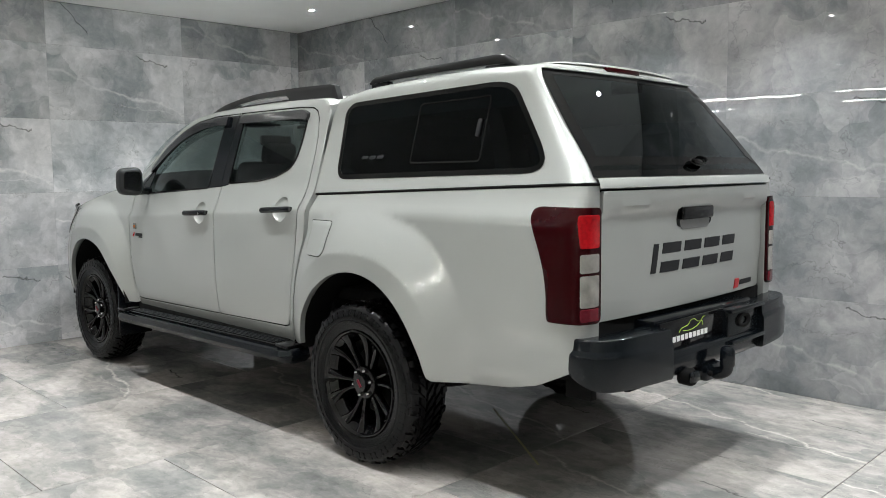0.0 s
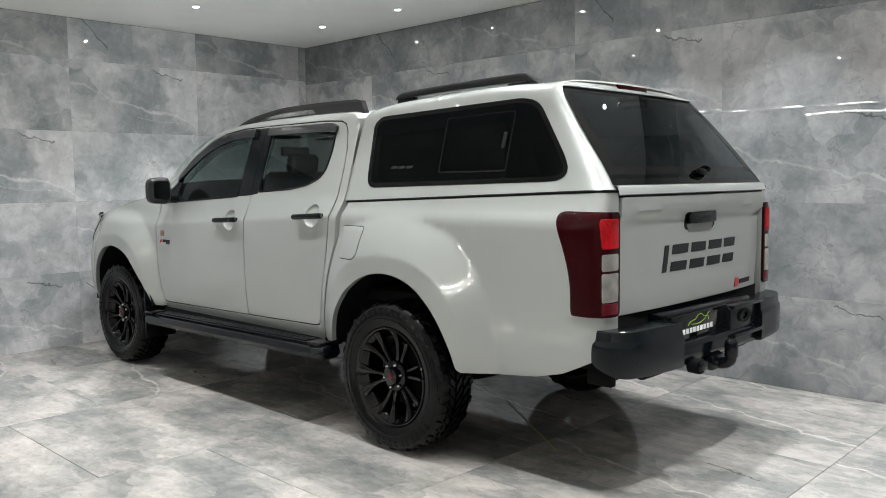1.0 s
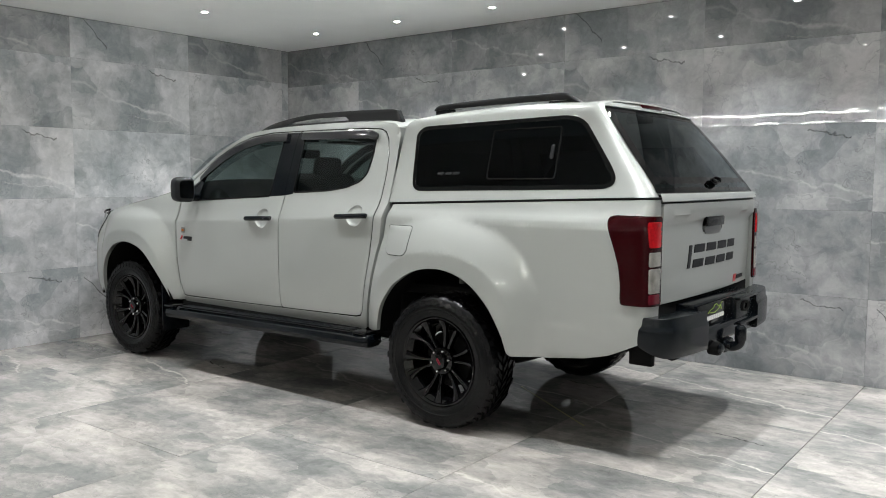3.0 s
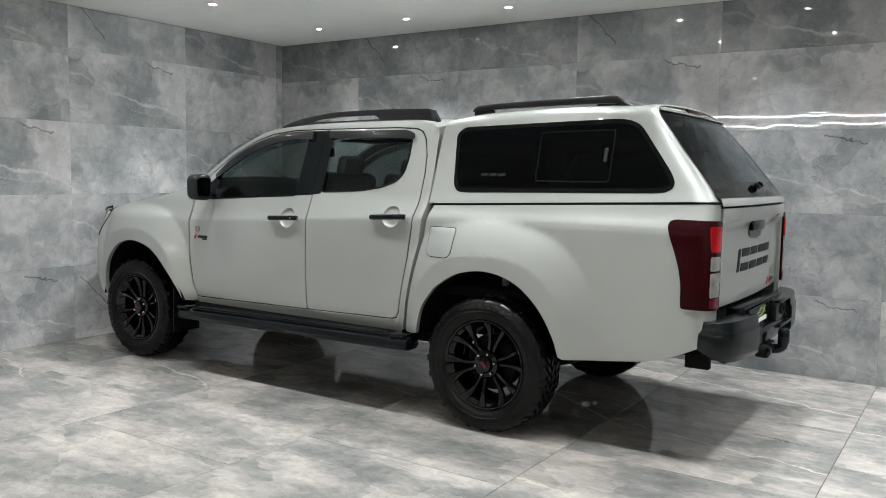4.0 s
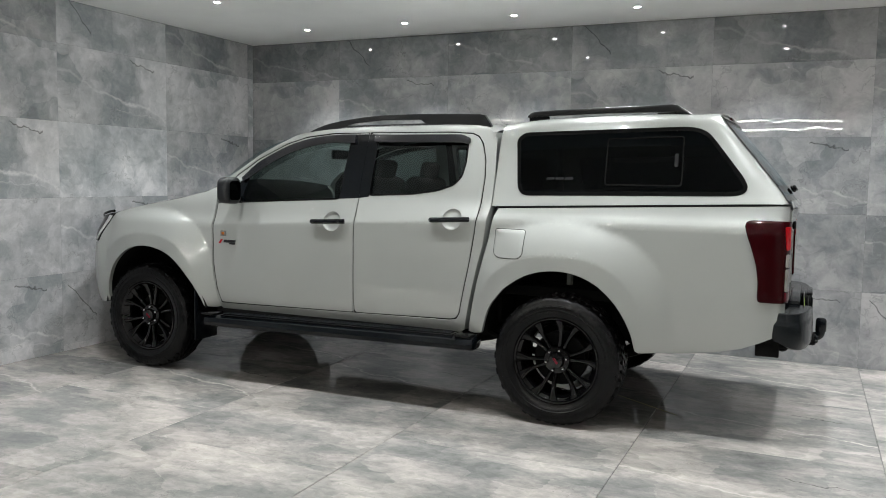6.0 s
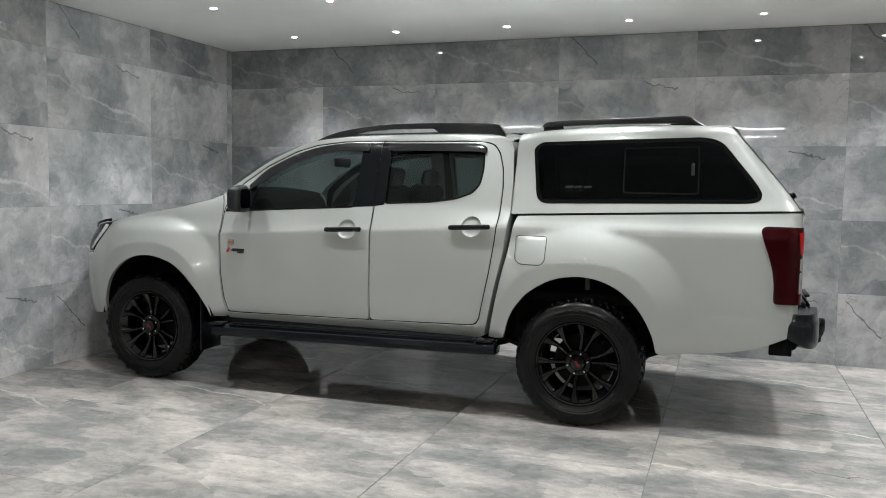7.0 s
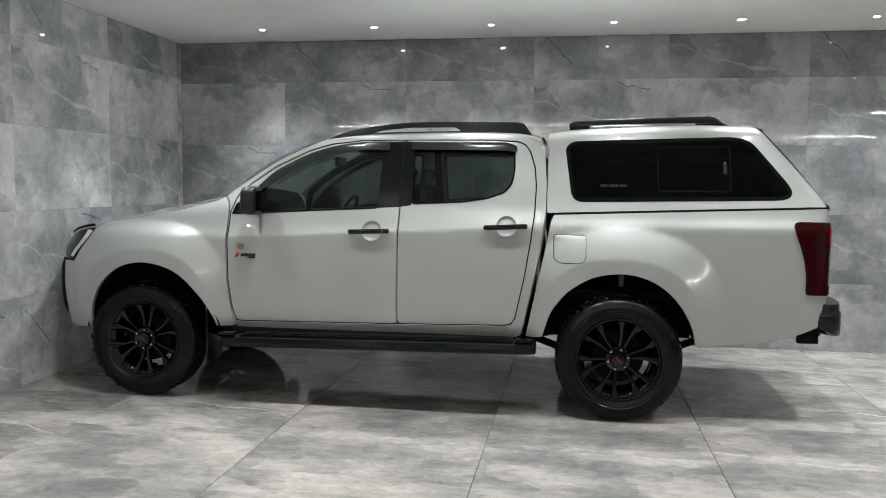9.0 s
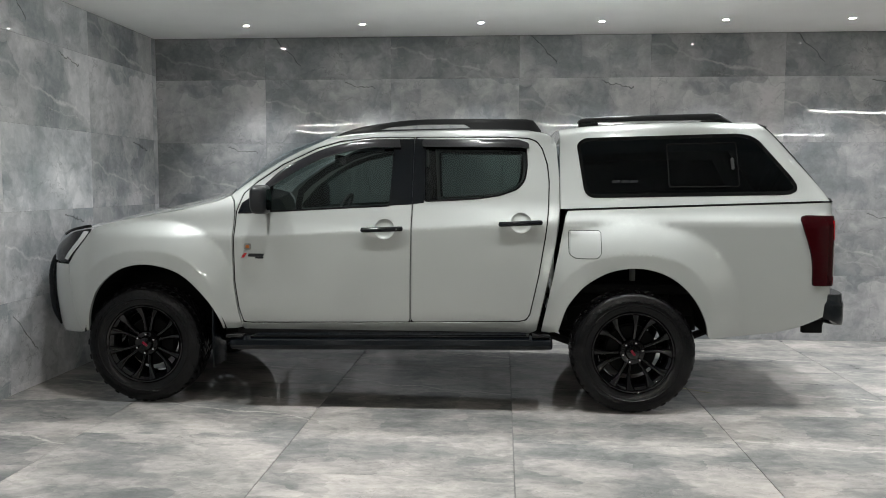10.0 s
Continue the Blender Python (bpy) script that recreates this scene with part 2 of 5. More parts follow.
ceiling = slab("ceiling", (OPEN_X - 0.2, FAR_Y - 0.2, CEIL), (FAR_X + 0.2, WALL_Y + 0.2, CEIL + 0.2), MAT_CEIL, "smooth white painted ceiling with recessed downlights", "ceiling")

TILES = {}


def tile_mesh(w, h, gap):
    key = (round(w, 3), round(h, 3), gap)
    if key not in TILES:
        bm = bmesh.new()
        x, y, b, d = w / 2 - gap, h / 2 - gap, 0.0015 if gap > 0.001 else 0.0004, 0.009
        rings = [[bm.verts.new((sx * (x - k), sy * (y - k), z)) for sx, sy in ((-1, -1), (1, -1), (1, 1), (-1, 1))]
                 for k, z in ((0, -d), (0, -b), (b, 0))]
        bm.faces.new(rings[2])
        for r, s in zip(rings, rings[1:]):
            for i in range(4):
                bm.faces.new((r[i], r[(i + 1) % 4], s[(i + 1) % 4], s[i]))
        me = bpy.data.meshes.new("tile")
        bm.to_mesh(me)
        bm.free()
        TILES[key] = me
    return TILES[key]


def lay(parent, mat, x0, x1, y0, y1, place, tone, vein, crack, print_number):
    """One tile; no two lie quite in one plane, so that reflections jump at the joints."""
    me = tile_mesh(x1 - x0, y1 - y0, 0.0018 if mat == MAT_FLOOR else 0.0004)
    if not me.materials:
        me.materials.append(mat)
    ob = new("tile", me)
    if me.materials[0] != mat:
        ob.material_slots[0].link, ob.material_slots[0].material = "OBJECT", mat
    ob.parent = parent
    lean = 0.02 if mat == MAT_FLOOR else 0.07
    ob.matrix_basis = place((x0 + x1) / 2, (y0 + y1) / 2) @ pose(0, 0, 0, dice.uniform(-lean, lean), dice.uniform(-lean, lean), 0)
    ob.color = (tone, vein, crack, 0.02 + print_number / 10)
    return ob


def cells(lo, hi, joint, step):
    """The stretches between joints spaced by step, cut off at lo and hi."""
    first = joint - math.ceil((joint - lo) / step) * step
    edges = [lo] + [first + i * step for i in range(1, 40) if lo + 0.02 < first + i * step < hi - 0.02] + [hi]
    return list(zip(edges, edges[1:]))


dice = random.Random(5)


def wall_print(column, row):
    """Veined and plain prints alternate like a chessboard; in the top and bottom rows the plain ones have a crack."""
    if (column + row) % 2:
        return 1, 0, (column * 2 + row) % 3
    return 0, 1 if row in (0, 4) else 0, 3 + (column + row // 2 + (row == 4)) % 4


ROWS_NORTH = [0.0, 0.592, 1.187, 1.783, 2.366, CEIL - 0.004]
ROWS_WEST = [0.0, 0.620, 1.216, 1.808, 2.406, CEIL - 0.004]
for ix, (x0, x1) in enumerate(cells(WALL_X, 8.5, 2.434, 1.173)):
    for iz, (z0, z1) in enumerate(zip(ROWS_NORTH, ROWS_NORTH[1:])):
        # Low tone stands in for weak light on this wall, lower past x 3.5.
        # The random spread and the darker top row are the tiles' own.
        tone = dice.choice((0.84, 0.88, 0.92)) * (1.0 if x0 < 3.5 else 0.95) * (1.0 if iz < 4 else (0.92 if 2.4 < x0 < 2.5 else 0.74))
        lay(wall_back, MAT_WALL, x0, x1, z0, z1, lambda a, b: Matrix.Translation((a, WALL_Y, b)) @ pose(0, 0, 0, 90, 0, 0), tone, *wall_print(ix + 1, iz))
for iy, (y0, y1) in enumerate(cells(OPEN_Y, WALL_Y, -0.770, 1.168)):
    for iz, (z0, z1) in enumerate(zip(ROWS_WEST, ROWS_WEST[1:])):
        # High tone stands in for stronger light here; column 4 carries the corner's shade.
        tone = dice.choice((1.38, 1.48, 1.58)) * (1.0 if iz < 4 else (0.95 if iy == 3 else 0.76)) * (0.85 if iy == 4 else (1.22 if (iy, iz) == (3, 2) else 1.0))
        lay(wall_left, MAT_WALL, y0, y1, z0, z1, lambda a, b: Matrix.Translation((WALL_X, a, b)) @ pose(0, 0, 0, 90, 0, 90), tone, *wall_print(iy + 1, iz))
for ix, (x0, x1) in enumerate(cells(OPEN_X, FAR_X, 2.357, 1.215)):
    for y0, y1 in cells(FAR_Y, WALL_Y, -2.05 + 0.55 * (ix % 2), 1.2):
        if x1 < WALL_X + 0.1 and y1 > OPEN_Y + 0.1:
            continue
        lay(floor, MAT_FLOOR, x0, x1, y0, y1, lambda a, b: Matrix.Translation((a, b, 0)), dice.choice((0.94, 1.0, 1.06)), dice.choice((0, 1)), 0, dice.randrange(9))


# ---- lamps ----
def downlight():
    lamp = new("downlight")
    tagged(lamp, "small round recessed white downlight, lit", "downlight", "downlights in the ceiling")
    ring = lathe([(0.020, 0.004), (0.024, -0.003), (0.033, -0.004), (0.036, 0.0), (0.036, 0.002)], 20, "z")
    raw("trim_ring", *ring, MAT_TRIM, lamp)
    bm = bmesh.new()
    bmesh.ops.create_circle(bm, cap_ends=True, segments=16, radius=0.021, matrix=pose(0, 0, -0.001, 180))
    part("lens", bm, MAT_LENS, lamp, "glowing lens")
    return lamp


def spot_lamp(x, y):
    data = bpy.data.lights.new("downlight_beam", "SPOT")
    data.energy, data.spot_size, data.spot_blend, data.shadow_soft_size = SPOT_POWER, radians(SPOT_ANGLE), 1.0, 0.013
    data.color = (0.975, 0.995, 1.0)
    ob = new("downlight_beam", data)
    ob.matrix_basis = pose(x, y, CEIL - 0.012)


first = downlight()
first.location = (0.1, 1.07, CEIL)
# row y -5.2: unseen lamps added to brighten the near floor
# x 6.1 and 7.1: grid carried on unseen, to light the tailgate
LIGHT_XY = [(0.1 + 1.0 * i, 1.07 - 1.25 * j) for j in range(3) for i in range(8)] + [(x, -3.3) for x in (-0.6, 1.05, 2.7)] + [(x, -5.2) for x in (0.2, 1.85, 3.5, 5.1)]
for x, y in LIGHT_XY:
    if (x, y) != LIGHT_XY[0]:
        copy_thing(first, pose(x, y, CEIL))
    spot_lamp(x, y)


def strip_light(x0, x1, y):
    ob = new("strip_light")
    ob.location = ((x0 + x1) / 2, y, CEIL)
    tagged(ob, "long thin warm white linear ceiling light, lit", "strip light", "linear lights in the ceiling")
    half = (x1 - x0) / 2
    part("channel", box(bmesh.new(), (-half - 0.01, -0.04, -0.012), (half + 0.01, 0.04, -0.001), 0.003), MAT_TRIM, ob)
    part("diffuser", box(bmesh.new(), (-half, -0.011, -0.018), (half, 0.011, -0.0125)), MAT_STRIP, ob, "glowing diffuser")


def panel_light(x, y):
    ob = new("square_light")
    ob.location = (x, y, CEIL)
    tagged(ob, "small square white ceiling light, lit", "ceiling light")
    part("frame", box(bmesh.new(), (-0.11, -0.11, -0.010), (0.11, 0.11, -0.001), 0.003), MAT_TRIM, ob)
    part("diffuser", box(bmesh.new(), (-0.095, -0.095, -0.014), (0.095, 0.095, -0.0105)), MAT_PANEL, ob, "glowing diffuser")


panel_light(2.6, -8.9)
strip_light(-4.6, 5.0, -9.6)
strip_light(-4.6, 5.0, -12.3)
strip_light(7.9, 10.8, -6.35)
strip_light(7.9, 10.8, -13.4)

# ---- the pickup truck: finishes ----
def car_paint(name, colour):
    m, nt, bsdf = material(name)
    co = node(nt, "ShaderNodeTexCoord").outputs["Object"]
    fleck = node(nt, "ShaderNodeTexNoise", {"Vector": co}, Scale=900.0, Detail=1.0).outputs[0]
    cloud = node(nt, "ShaderNodeTexNoise", {"Vector": co}, Scale=1.5, Detail=2.0).outputs[0]
    both = maths(nt, "ADD", maths(nt, "MULTIPLY", fleck, 0.6), maths(nt, "MULTIPLY", cloud, 0.4))
    lo, hi = [tuple(c * k for c in colour) for k in (0.94, 1.06)]
    nt.links.new(ramp(nt, both, [(0.35, lo), (0.65, hi)]), bsdf.inputs["Base Color"])
    bsdf.inputs["Metallic"].default_value = 0.40
    bsdf.inputs["Roughness"].default_value = 0.45
    bsdf.inputs["Coat Weight"].default_value = 1.0
    bsdf.inputs["Coat Roughness"].default_value = 0.012
    bsdf.inputs["Coat IOR"].default_value = 1.75
    peel = node(nt, "ShaderNodeTexNoise", {"Vector": co}, Scale=45.0, Detail=1.0).outputs[0]
    bump(nt, bsdf, peel, 0.006, 0.002)
    return m


PAINT = car_paint("silver_white_paint", (0.372, 0.390, 0.373))
BLACK = plain("satin_black_plastic", (0.003, 0.0042, 0.0058), 0.15, spec=0.27)
SATIN = plain("satin_black_trim", (0.006, 0.0072, 0.009), 0.34, spec=0.4)
WHEELBLACK = plain("wheel_gloss_black", (0.0015, 0.0015, 0.0018), 0.03, spec=0.40)
BUMPER = plain("gloss_black_coating", (0.005, 0.0068, 0.0085), 0.19, spec=0.30, grain=0.03, scale=200)
BADGE = plain("dim_grey_print", (0.02, 0.021, 0.022), 0.7, spec=0.05)
FRIT = plain("black_frit", (0.0025, 0.0028, 0.003), 0.03, spread=0.02, spec=0.24)
GLOSSBLACK = plain("gloss_black", (0.004, 0.004, 0.0045), 0.06, spec=0.32)
DARK = plain("dark_underside", (0.006, 0.006, 0.006), 0.8, grain=0.3, scale=80, spec=0.1)
RUBBER = plain("tyre_rubber", (0.0035, 0.0036, 0.004), 0.24, grain=0.12, scale=120, spread=0.25, spec=0.18)
STEEL = plain("dull_steel", (0.25, 0.25, 0.25), 0.4, metal=0.8)
CHROME = plain("chrome", (0.7, 0.7, 0.7), 0.12, metal=1.0, spread=0.03)
TRIMGREY = plain("interior_grey", (0.07, 0.072, 0.075), 0.7, grain=0.2)
SEAT = plain("seat_fabric", (0.03, 0.03, 0.032), 0.9, grain=0.4, scale=250)
GLASS = tinted("cab_glass", (0.27, 0.335, 0.318))
SCREEN = tinted("windscreen_glass", (0.75, 0.8, 0.79))
DARKGLASS = tinted("privacy_glass", (0.020, 0.028, 0.034), 0.013)
HATCHGLASS = tinted("hatch_glass", (0.15, 0.185, 0.182), 0.05)
REDLENS = plain("dark_red_lens", (0.020, 0.0007, 0.0017), 0.04, spec=0.22)
BRIGHTRED = plain("bright_red_lens", (0.30, 0.006, 0.009), 0.08, spread=0.6, scale=70, spec=0.2)
DULLRED = plain("dull_red_reflector", (0.11, 0.008, 0.016), 0.12, spread=0.35, scale=70, spec=0.3)
CLEARLENS = plain("clear_lens", (0.23, 0.225, 0.205), 0.12, coat=1.0, spread=0.5, scale=20)
STRIPLENS = plain("pale_lamp_strip", (0.45, 0.46, 0.46), 0.15, coat=1.0, spread=0.25, scale=80)
DULLSTEEL = plain("weathered_steel", (0.07, 0.075, 0.07), 0.55, spread=0.3)
AMBER = plain("amber_lens", (0.42, 0.13, 0.03), 0.25, spread=0.2)
LAMPGLASS = plain("headlamp_lens", (0.012, 0.013, 0.014), 0.06, spread=0.5, scale=40)
MIRROR = plain("mirror_glass", (0.16, 0.17, 0.175), 0.02, metal=1.0, spread=0.01)
SMOKED = plain("smoked_acrylic", (0.012, 0.0125, 0.016), 0.15, coat=0.4)

truck = new("pickup_truck")
tagged(truck, "silver-white double-cab pickup with matching canopy and black off-road wheels", "pickup truck")


# ---- body surface: half width over length u and height z ----
def through_points(table):
    xs, ys = [p[0] for p in table], [p[1] for p in table]

    def f(x):
        x = min(max(x, xs[0]), xs[-1])
        i = max(k for k in range(len(xs) - 1) if xs[k] <= x)
        h = xs[i + 1] - xs[i]
        t = (x - xs[i]) / h

        def slope(k):
            a, b = max(k - 1, 0), min(k + 1, len(xs) - 1)
            return (ys[b] - ys[a]) / (xs[b] - xs[a])
        m0, m1 = slope(i) * h, slope(i + 1) * h
        return (2 * t ** 3 - 3 * t * t + 1) * ys[i] + (t ** 3 - 2 * t * t + t) * m0 + (3 * t * t - 2 * t ** 3) * ys[i + 1] + (t ** 3 - t * t) * m1
    return f


def step_up(a, b, x):
    t = min(max((x - a) / (b - a), 0.0), 1.0)
    return t * t * (3 - 2 * t)


BODY_W = through_points([(0.40, 0.765), (0.50, 0.803), (0.60, 0.8215), (0.70, 0.8310), (0.80, 0.8362), (0.90, 0.8382), (1.02, 0.8385), (1.078, 0.8385), (1.092, 0.8370), (1.100, 0.8330), (1.15, 0.812),
                         (1.22, 0.793), (1.29, 0.774), (1.42, 0.736), (1.56, 0.690), (1.66, 0.654), (1.72, 0.625), (1.76, 0.59)])
WHEELS = ((0.06, 0.40), (3.087, 0.40))         # arch centres
REAR_U, REAR_X, REAR_Y = 4.10, 0.190, 0.70     # where the rear corner starts, its length and inner half width
FRONT_U, FRONT_X, FRONT_Y = -0.36, 0.44, 0.15
CUPS = ((1.555, 1.126), (2.405, 1.168))        # hollows behind the door handles


FLARE_P, FLARE_H = 2.5, 0.777                 # squareness and height of the wheel flares


def flare_side(k, d):
    return 0.685 if k else (0.600 if d > 0 else 0.68)


def crease_rise(u):
    """The crease along the doors climbs towards the rear."""
    return 0.0485 * (min(u, 2.62) - 0.98) * step_up(0.3, 0.6, u)


def crease_points():
    return [(u, 1.096 + crease_rise(u) + d) for u in np.arange(0.62, 2.56, 0.03) for d in (-0.022, -0.010, -0.002, 0.005, 0.016)]


def half_width(u, z):
    w = BODY_W(z - crease_rise(u) * step_up(0.80, 1.0, z) * (1 - (1 - 0.45 * step_up(2.62, 2.72, u)) * step_up(1.18, 1.30, z)))
    if z > 1.2:
        w -= 0.05 * step_up(1.2, 1.5, z) * max(0.0, (1.3 - u) / 0.7) ** 2
    w -= 0.10 * max(0.0, (-0.05 - u) / 0.65) ** 2
    for k, (xc, zc) in enumerate(WHEELS):
        side = flare_side(k, u - xc)
        e = ((abs(u - xc) / side) ** FLARE_P + (max(z - zc, 0) / FLARE_H) ** FLARE_P) ** (1 / FLARE_P)
        t = min(max((e - 0.755) / 0.245, 0.0), 1.0)
        f = (1 - t) * (1 + 0.3 * t)
        crisp = step_up(0.30, 1.2, math.atan2(max(z - zc, 0) / FLARE_H, abs(u - xc) / side))
        w += 0.093 * (crisp * f * f / (f + 0.06) + (1 - crisp) * 0.95 * (1 - step_up(0.60, 1.0, e)))
    for xc, zc in CUPS:
        r = math.hypot(u - xc, z - zc) / 0.064
        if r < 1:
            w -= 0.021 * (1 - r ** 5)
    return w


def corner_line():
    """A squarish quarter turn, with even steps along its length."""
    pts = [(math.sin(a) ** 0.52, max(math.cos(a), 0.0) ** 0.52) for a in [math.pi / 2 * (k / 400) ** 2 for k in range(201)] + [math.pi / 2 * (1 - 0.75 * (1 - k / 200) ** 2) for k in range(1, 201)]]
    far = [0.0]
    for p, q in zip(pts, pts[1:]):
        far.append(far[-1] + math.hypot((q[0] - p[0]) * 0.19, (q[1] - p[1]) * 0.13))
    return pts, [f / far[-1] for f in far]


CORNER, CORNER_AT = corner_line()


def corner(t):
    t = min(max(t, 0.0), 1.0)
    return float(np.interp(t, CORNER_AT, [p[0] for p in CORNER])), float(np.interp(t, CORNER_AT, [p[1] for p in CORNER]))


def side_at(u, z, s=-1, out=0.0):
    """The point of the body's skin at length u and height z; s: -1 for the driver's far side, 1 for the other."""
    if u > REAR_U:
        cx, cy = corner((u - REAR_U) / 0.30)
        w = half_width(REAR_U, z)
        x, y = REAR_U + (REAR_X + out) * cx, REAR_Y + (w + out - REAR_Y) * cy
    elif u < FRONT_U:
        a = min((FRONT_U - u) / 0.62, 1.0) * math.pi / 2
        w = half_width(FRONT_U, z)
        tuck = 0.03 * step_up(0.75, 0.45, z) + 0.10 * step_up(0.95, 1.12, z)
        x, y = FRONT_U - (FRONT_X - tuck + out) * math.sin(a), FRONT_Y + (w + out - FRONT_Y) * math.cos(a)
    else:
        x, y = u, half_width(u, z) + out
    return Vector((x, s * y, z))


# ---- panels cut to an outline ----
def inside(points, poly):
    px, pz = points[:, 0], points[:, 1]
    hit = np.zeros(len(points), bool)
    n = len(poly)
    for i in range(n):
        x0, z0 = poly[i]
        x1, z1 = poly[(i + 1) % n]
        if z0 == z1:
            continue
        cross = ((z0 > pz) != (z1 > pz)) & (px < (x1 - x0) * (pz - z0) / (z1 - z0) + x0)
        hit ^= cross
    return hit


def far_from(points, poly, gap):
    keep = np.ones(len(points), bool)
    n = len(poly)
    for i in range(n):
        a, b = np.array(poly[i]), np.array(poly[(i + 1) % n])
        d = b - a
        t = np.clip(((points - a) @ d) / max(d @ d, 1e-12), 0, 1)
        keep &= np.hypot(*(points - a - t[:, None] * d).T) > gap
    return keep


def dense(poly, step):
    out = []
    n = len(poly)
    for i in range(n):
        a, b = Vector(poly[i]), Vector(poly[(i + 1) % n])
        k = max(1, int(math.ceil((b - a).length / step)))
        out += [tuple(a.lerp(b, j / k)) for j in range(k)]
    return out


def round_off(poly, radius, n=4):
    """The outline with its corners rounded."""
    out = []
    count = len(poly)
    for i in range(count):
        p, a, b = Vector(poly[i]), Vector(poly[i - 1]), Vector(poly[(i + 1) % count])
        da, db = (a - p), (b - p)
        if da.length < 1e-6 or db.length < 1e-6:
            continue
        r = min(radius, da.length * 0.45, db.length * 0.45)
        s, e = p + da.normalized() * r, p + db.normalized() * r
        for k in range(n + 1):
            t = k / n
            out.append(tuple(s.lerp(p, t).lerp(p.lerp(e, t), t)))
    return out


def inset(poly, d):
    """The outline drawn in by d (out where d is negative)."""
    n = len(poly)
    area = sum(poly[i][0] * poly[(i + 1) % n][1] - poly[(i + 1) % n][0] * poly[i][1] for i in range(n))
    sign = 1 if area > 0 else -1
    out = []
    for i in range(n):
        a, p, b = Vector(poly[i - 1]), Vector(poly[i]), Vector(poly[(i + 1) % n])
        t = (p - a).normalized() + (b - p).normalized()
        if t.length < 1e-6:
            t = b - a
        t.normalize()
        out.append((p.x - t.y * d * sign, p.y + t.x * d * sign))
    return out


def panel_geometry(outline, surface, step=0.03, holes=(), lip=0.014, extra=()):
    """A skin over the outline in (u, z), laid on surface(u, z, out), with rounded edges folded inwards."""
    from mathutils.geometry import delaunay_2d_cdt
    loops = [dense(outline, step)] + [dense(h, step) for h in holes]
    lo, hi = np.min(loops[0], axis=0), np.max(loops[0], axis=0)
    gu, gz = np.meshgrid(np.arange(lo[0] + step / 2, hi[0], step), np.arange(lo[1] + step / 2, hi[1], step))
    pts = np.stack([gu.ravel(), gz.ravel()], 1)
    if len(extra):
        pts = np.vstack([pts, np.array(extra)])
    keep = inside(pts, loops[0]) & far_from(pts, loops[0], step * 0.4)
    for h in loops[1:]:
        keep &= ~inside(pts, h) & far_from(pts, h, step * 0.4)
    pts = pts[keep]
    coords, edges = [], []
    for loop in loops:
        start = len(coords)
        coords += loop
        edges += [(start + i, start + (i + 1) % len(loop)) for i in range(len(loop))]
    coords += [tuple(p) for p in pts]
    verts, _, tris, *_ = delaunay_2d_cdt([Vector(c) for c in coords], edges, [], 0, 1e-5)
    flat = np.array([tuple(v) for v in verts])
    mids = np.array([flat[list(t)].mean(axis=0) for t in tris])
    keep = inside(mids, loops[0])
    for h in loops[1:]:
        keep &= ~inside(mids, h)
    out = [surface(u, z, 0.0) for u, z in flat]
    faces = [tuple(t) for t, k in zip(tris, keep) if k]
    # the first ring of faces may run either way round: turn them all outwards
    for i, t in enumerate(faces):
        a, b, c = (flat[k] for k in t[:3])
        if (b[0] - a[0]) * (c[1] - a[1]) - (b[1] - a[1]) * (c[0] - a[0]) < 0:
            faces[i] = t[::-1]
    if lip:
        for which, loop in enumerate(loops):
            n = len(loop)
            rim = inset(loop, -0.002 if which == 0 else 0.002)
            area = sum(loop[i][0] * loop[(i + 1) % n][1] - loop[(i + 1) % n][0] * loop[i][1] for i in range(n))
            start = len(out)
            out += [surface(u, z, 0.0) for u, z in loop]
            out += [surface(u, z, -0.0018) for u, z in rim]
            out += [surface(u, z, -lip) for u, z in rim]
            turn = (area > 0) == (which == 0)
            for r in range(2):
                for i in range(n):
                    a, b = start + r * n + i, start + r * n + (i + 1) % n
                    q = (a, a + n, b + n, b)
                    faces.append(q if turn else q[::-1])
    return out, faces


def panel(name, outline, mat, parent=None, s=-1, step=0.03, holes=(), lip=0.014, out=0.0, label="", extra=(), surface=None, angle=38):
    surf = surface or side_at
    verts, faces = panel_geometry(outline, lambda u, z, o: surf(u, z, -1, o + out), step, holes, lip, extra)
    if s > 0:
        verts = [(v[0], -v[1], v[2]) for v in verts]
        faces = [f[::-1] for f in faces]
    me = bpy.data.meshes.new(name)
    me.from_pydata([tuple(v) for v in verts], [], faces)
    me.update()
    bm = bmesh.new()
    bm.from_mesh(me)
    bmesh.ops.remove_doubles(bm, verts=bm.verts, dist=1e-5)
    bm.to_mesh(me)
    bm.free()
    return finish(name, me, mat, parent, label, angle)


def curve_points(points, per=5):
    return [tuple(p[:2]) for p in spline([(a, b, 0) for a, b in points], per)]


ARCH_R = curve_points([(2.634, 0.506), (2.680, 0.650), (2.745, 0.745), (2.806, 0.805), (2.93, 0.876), (3.08, 0.904), (3.22, 0.885), (3.341, 0.825), (3.445, 0.72), (3.515, 0.59), (3.540, 0.485)])
ARCH_F = curve_points([(-0.359, 0.466), (-0.335, 0.60), (-0.265, 0.748), (-0.13, 0.862), (0.033, 0.902), (0.20, 0.875), (0.322, 0.809), (0.44, 0.68), (0.505, 0.56), (0.526, 0.492)])

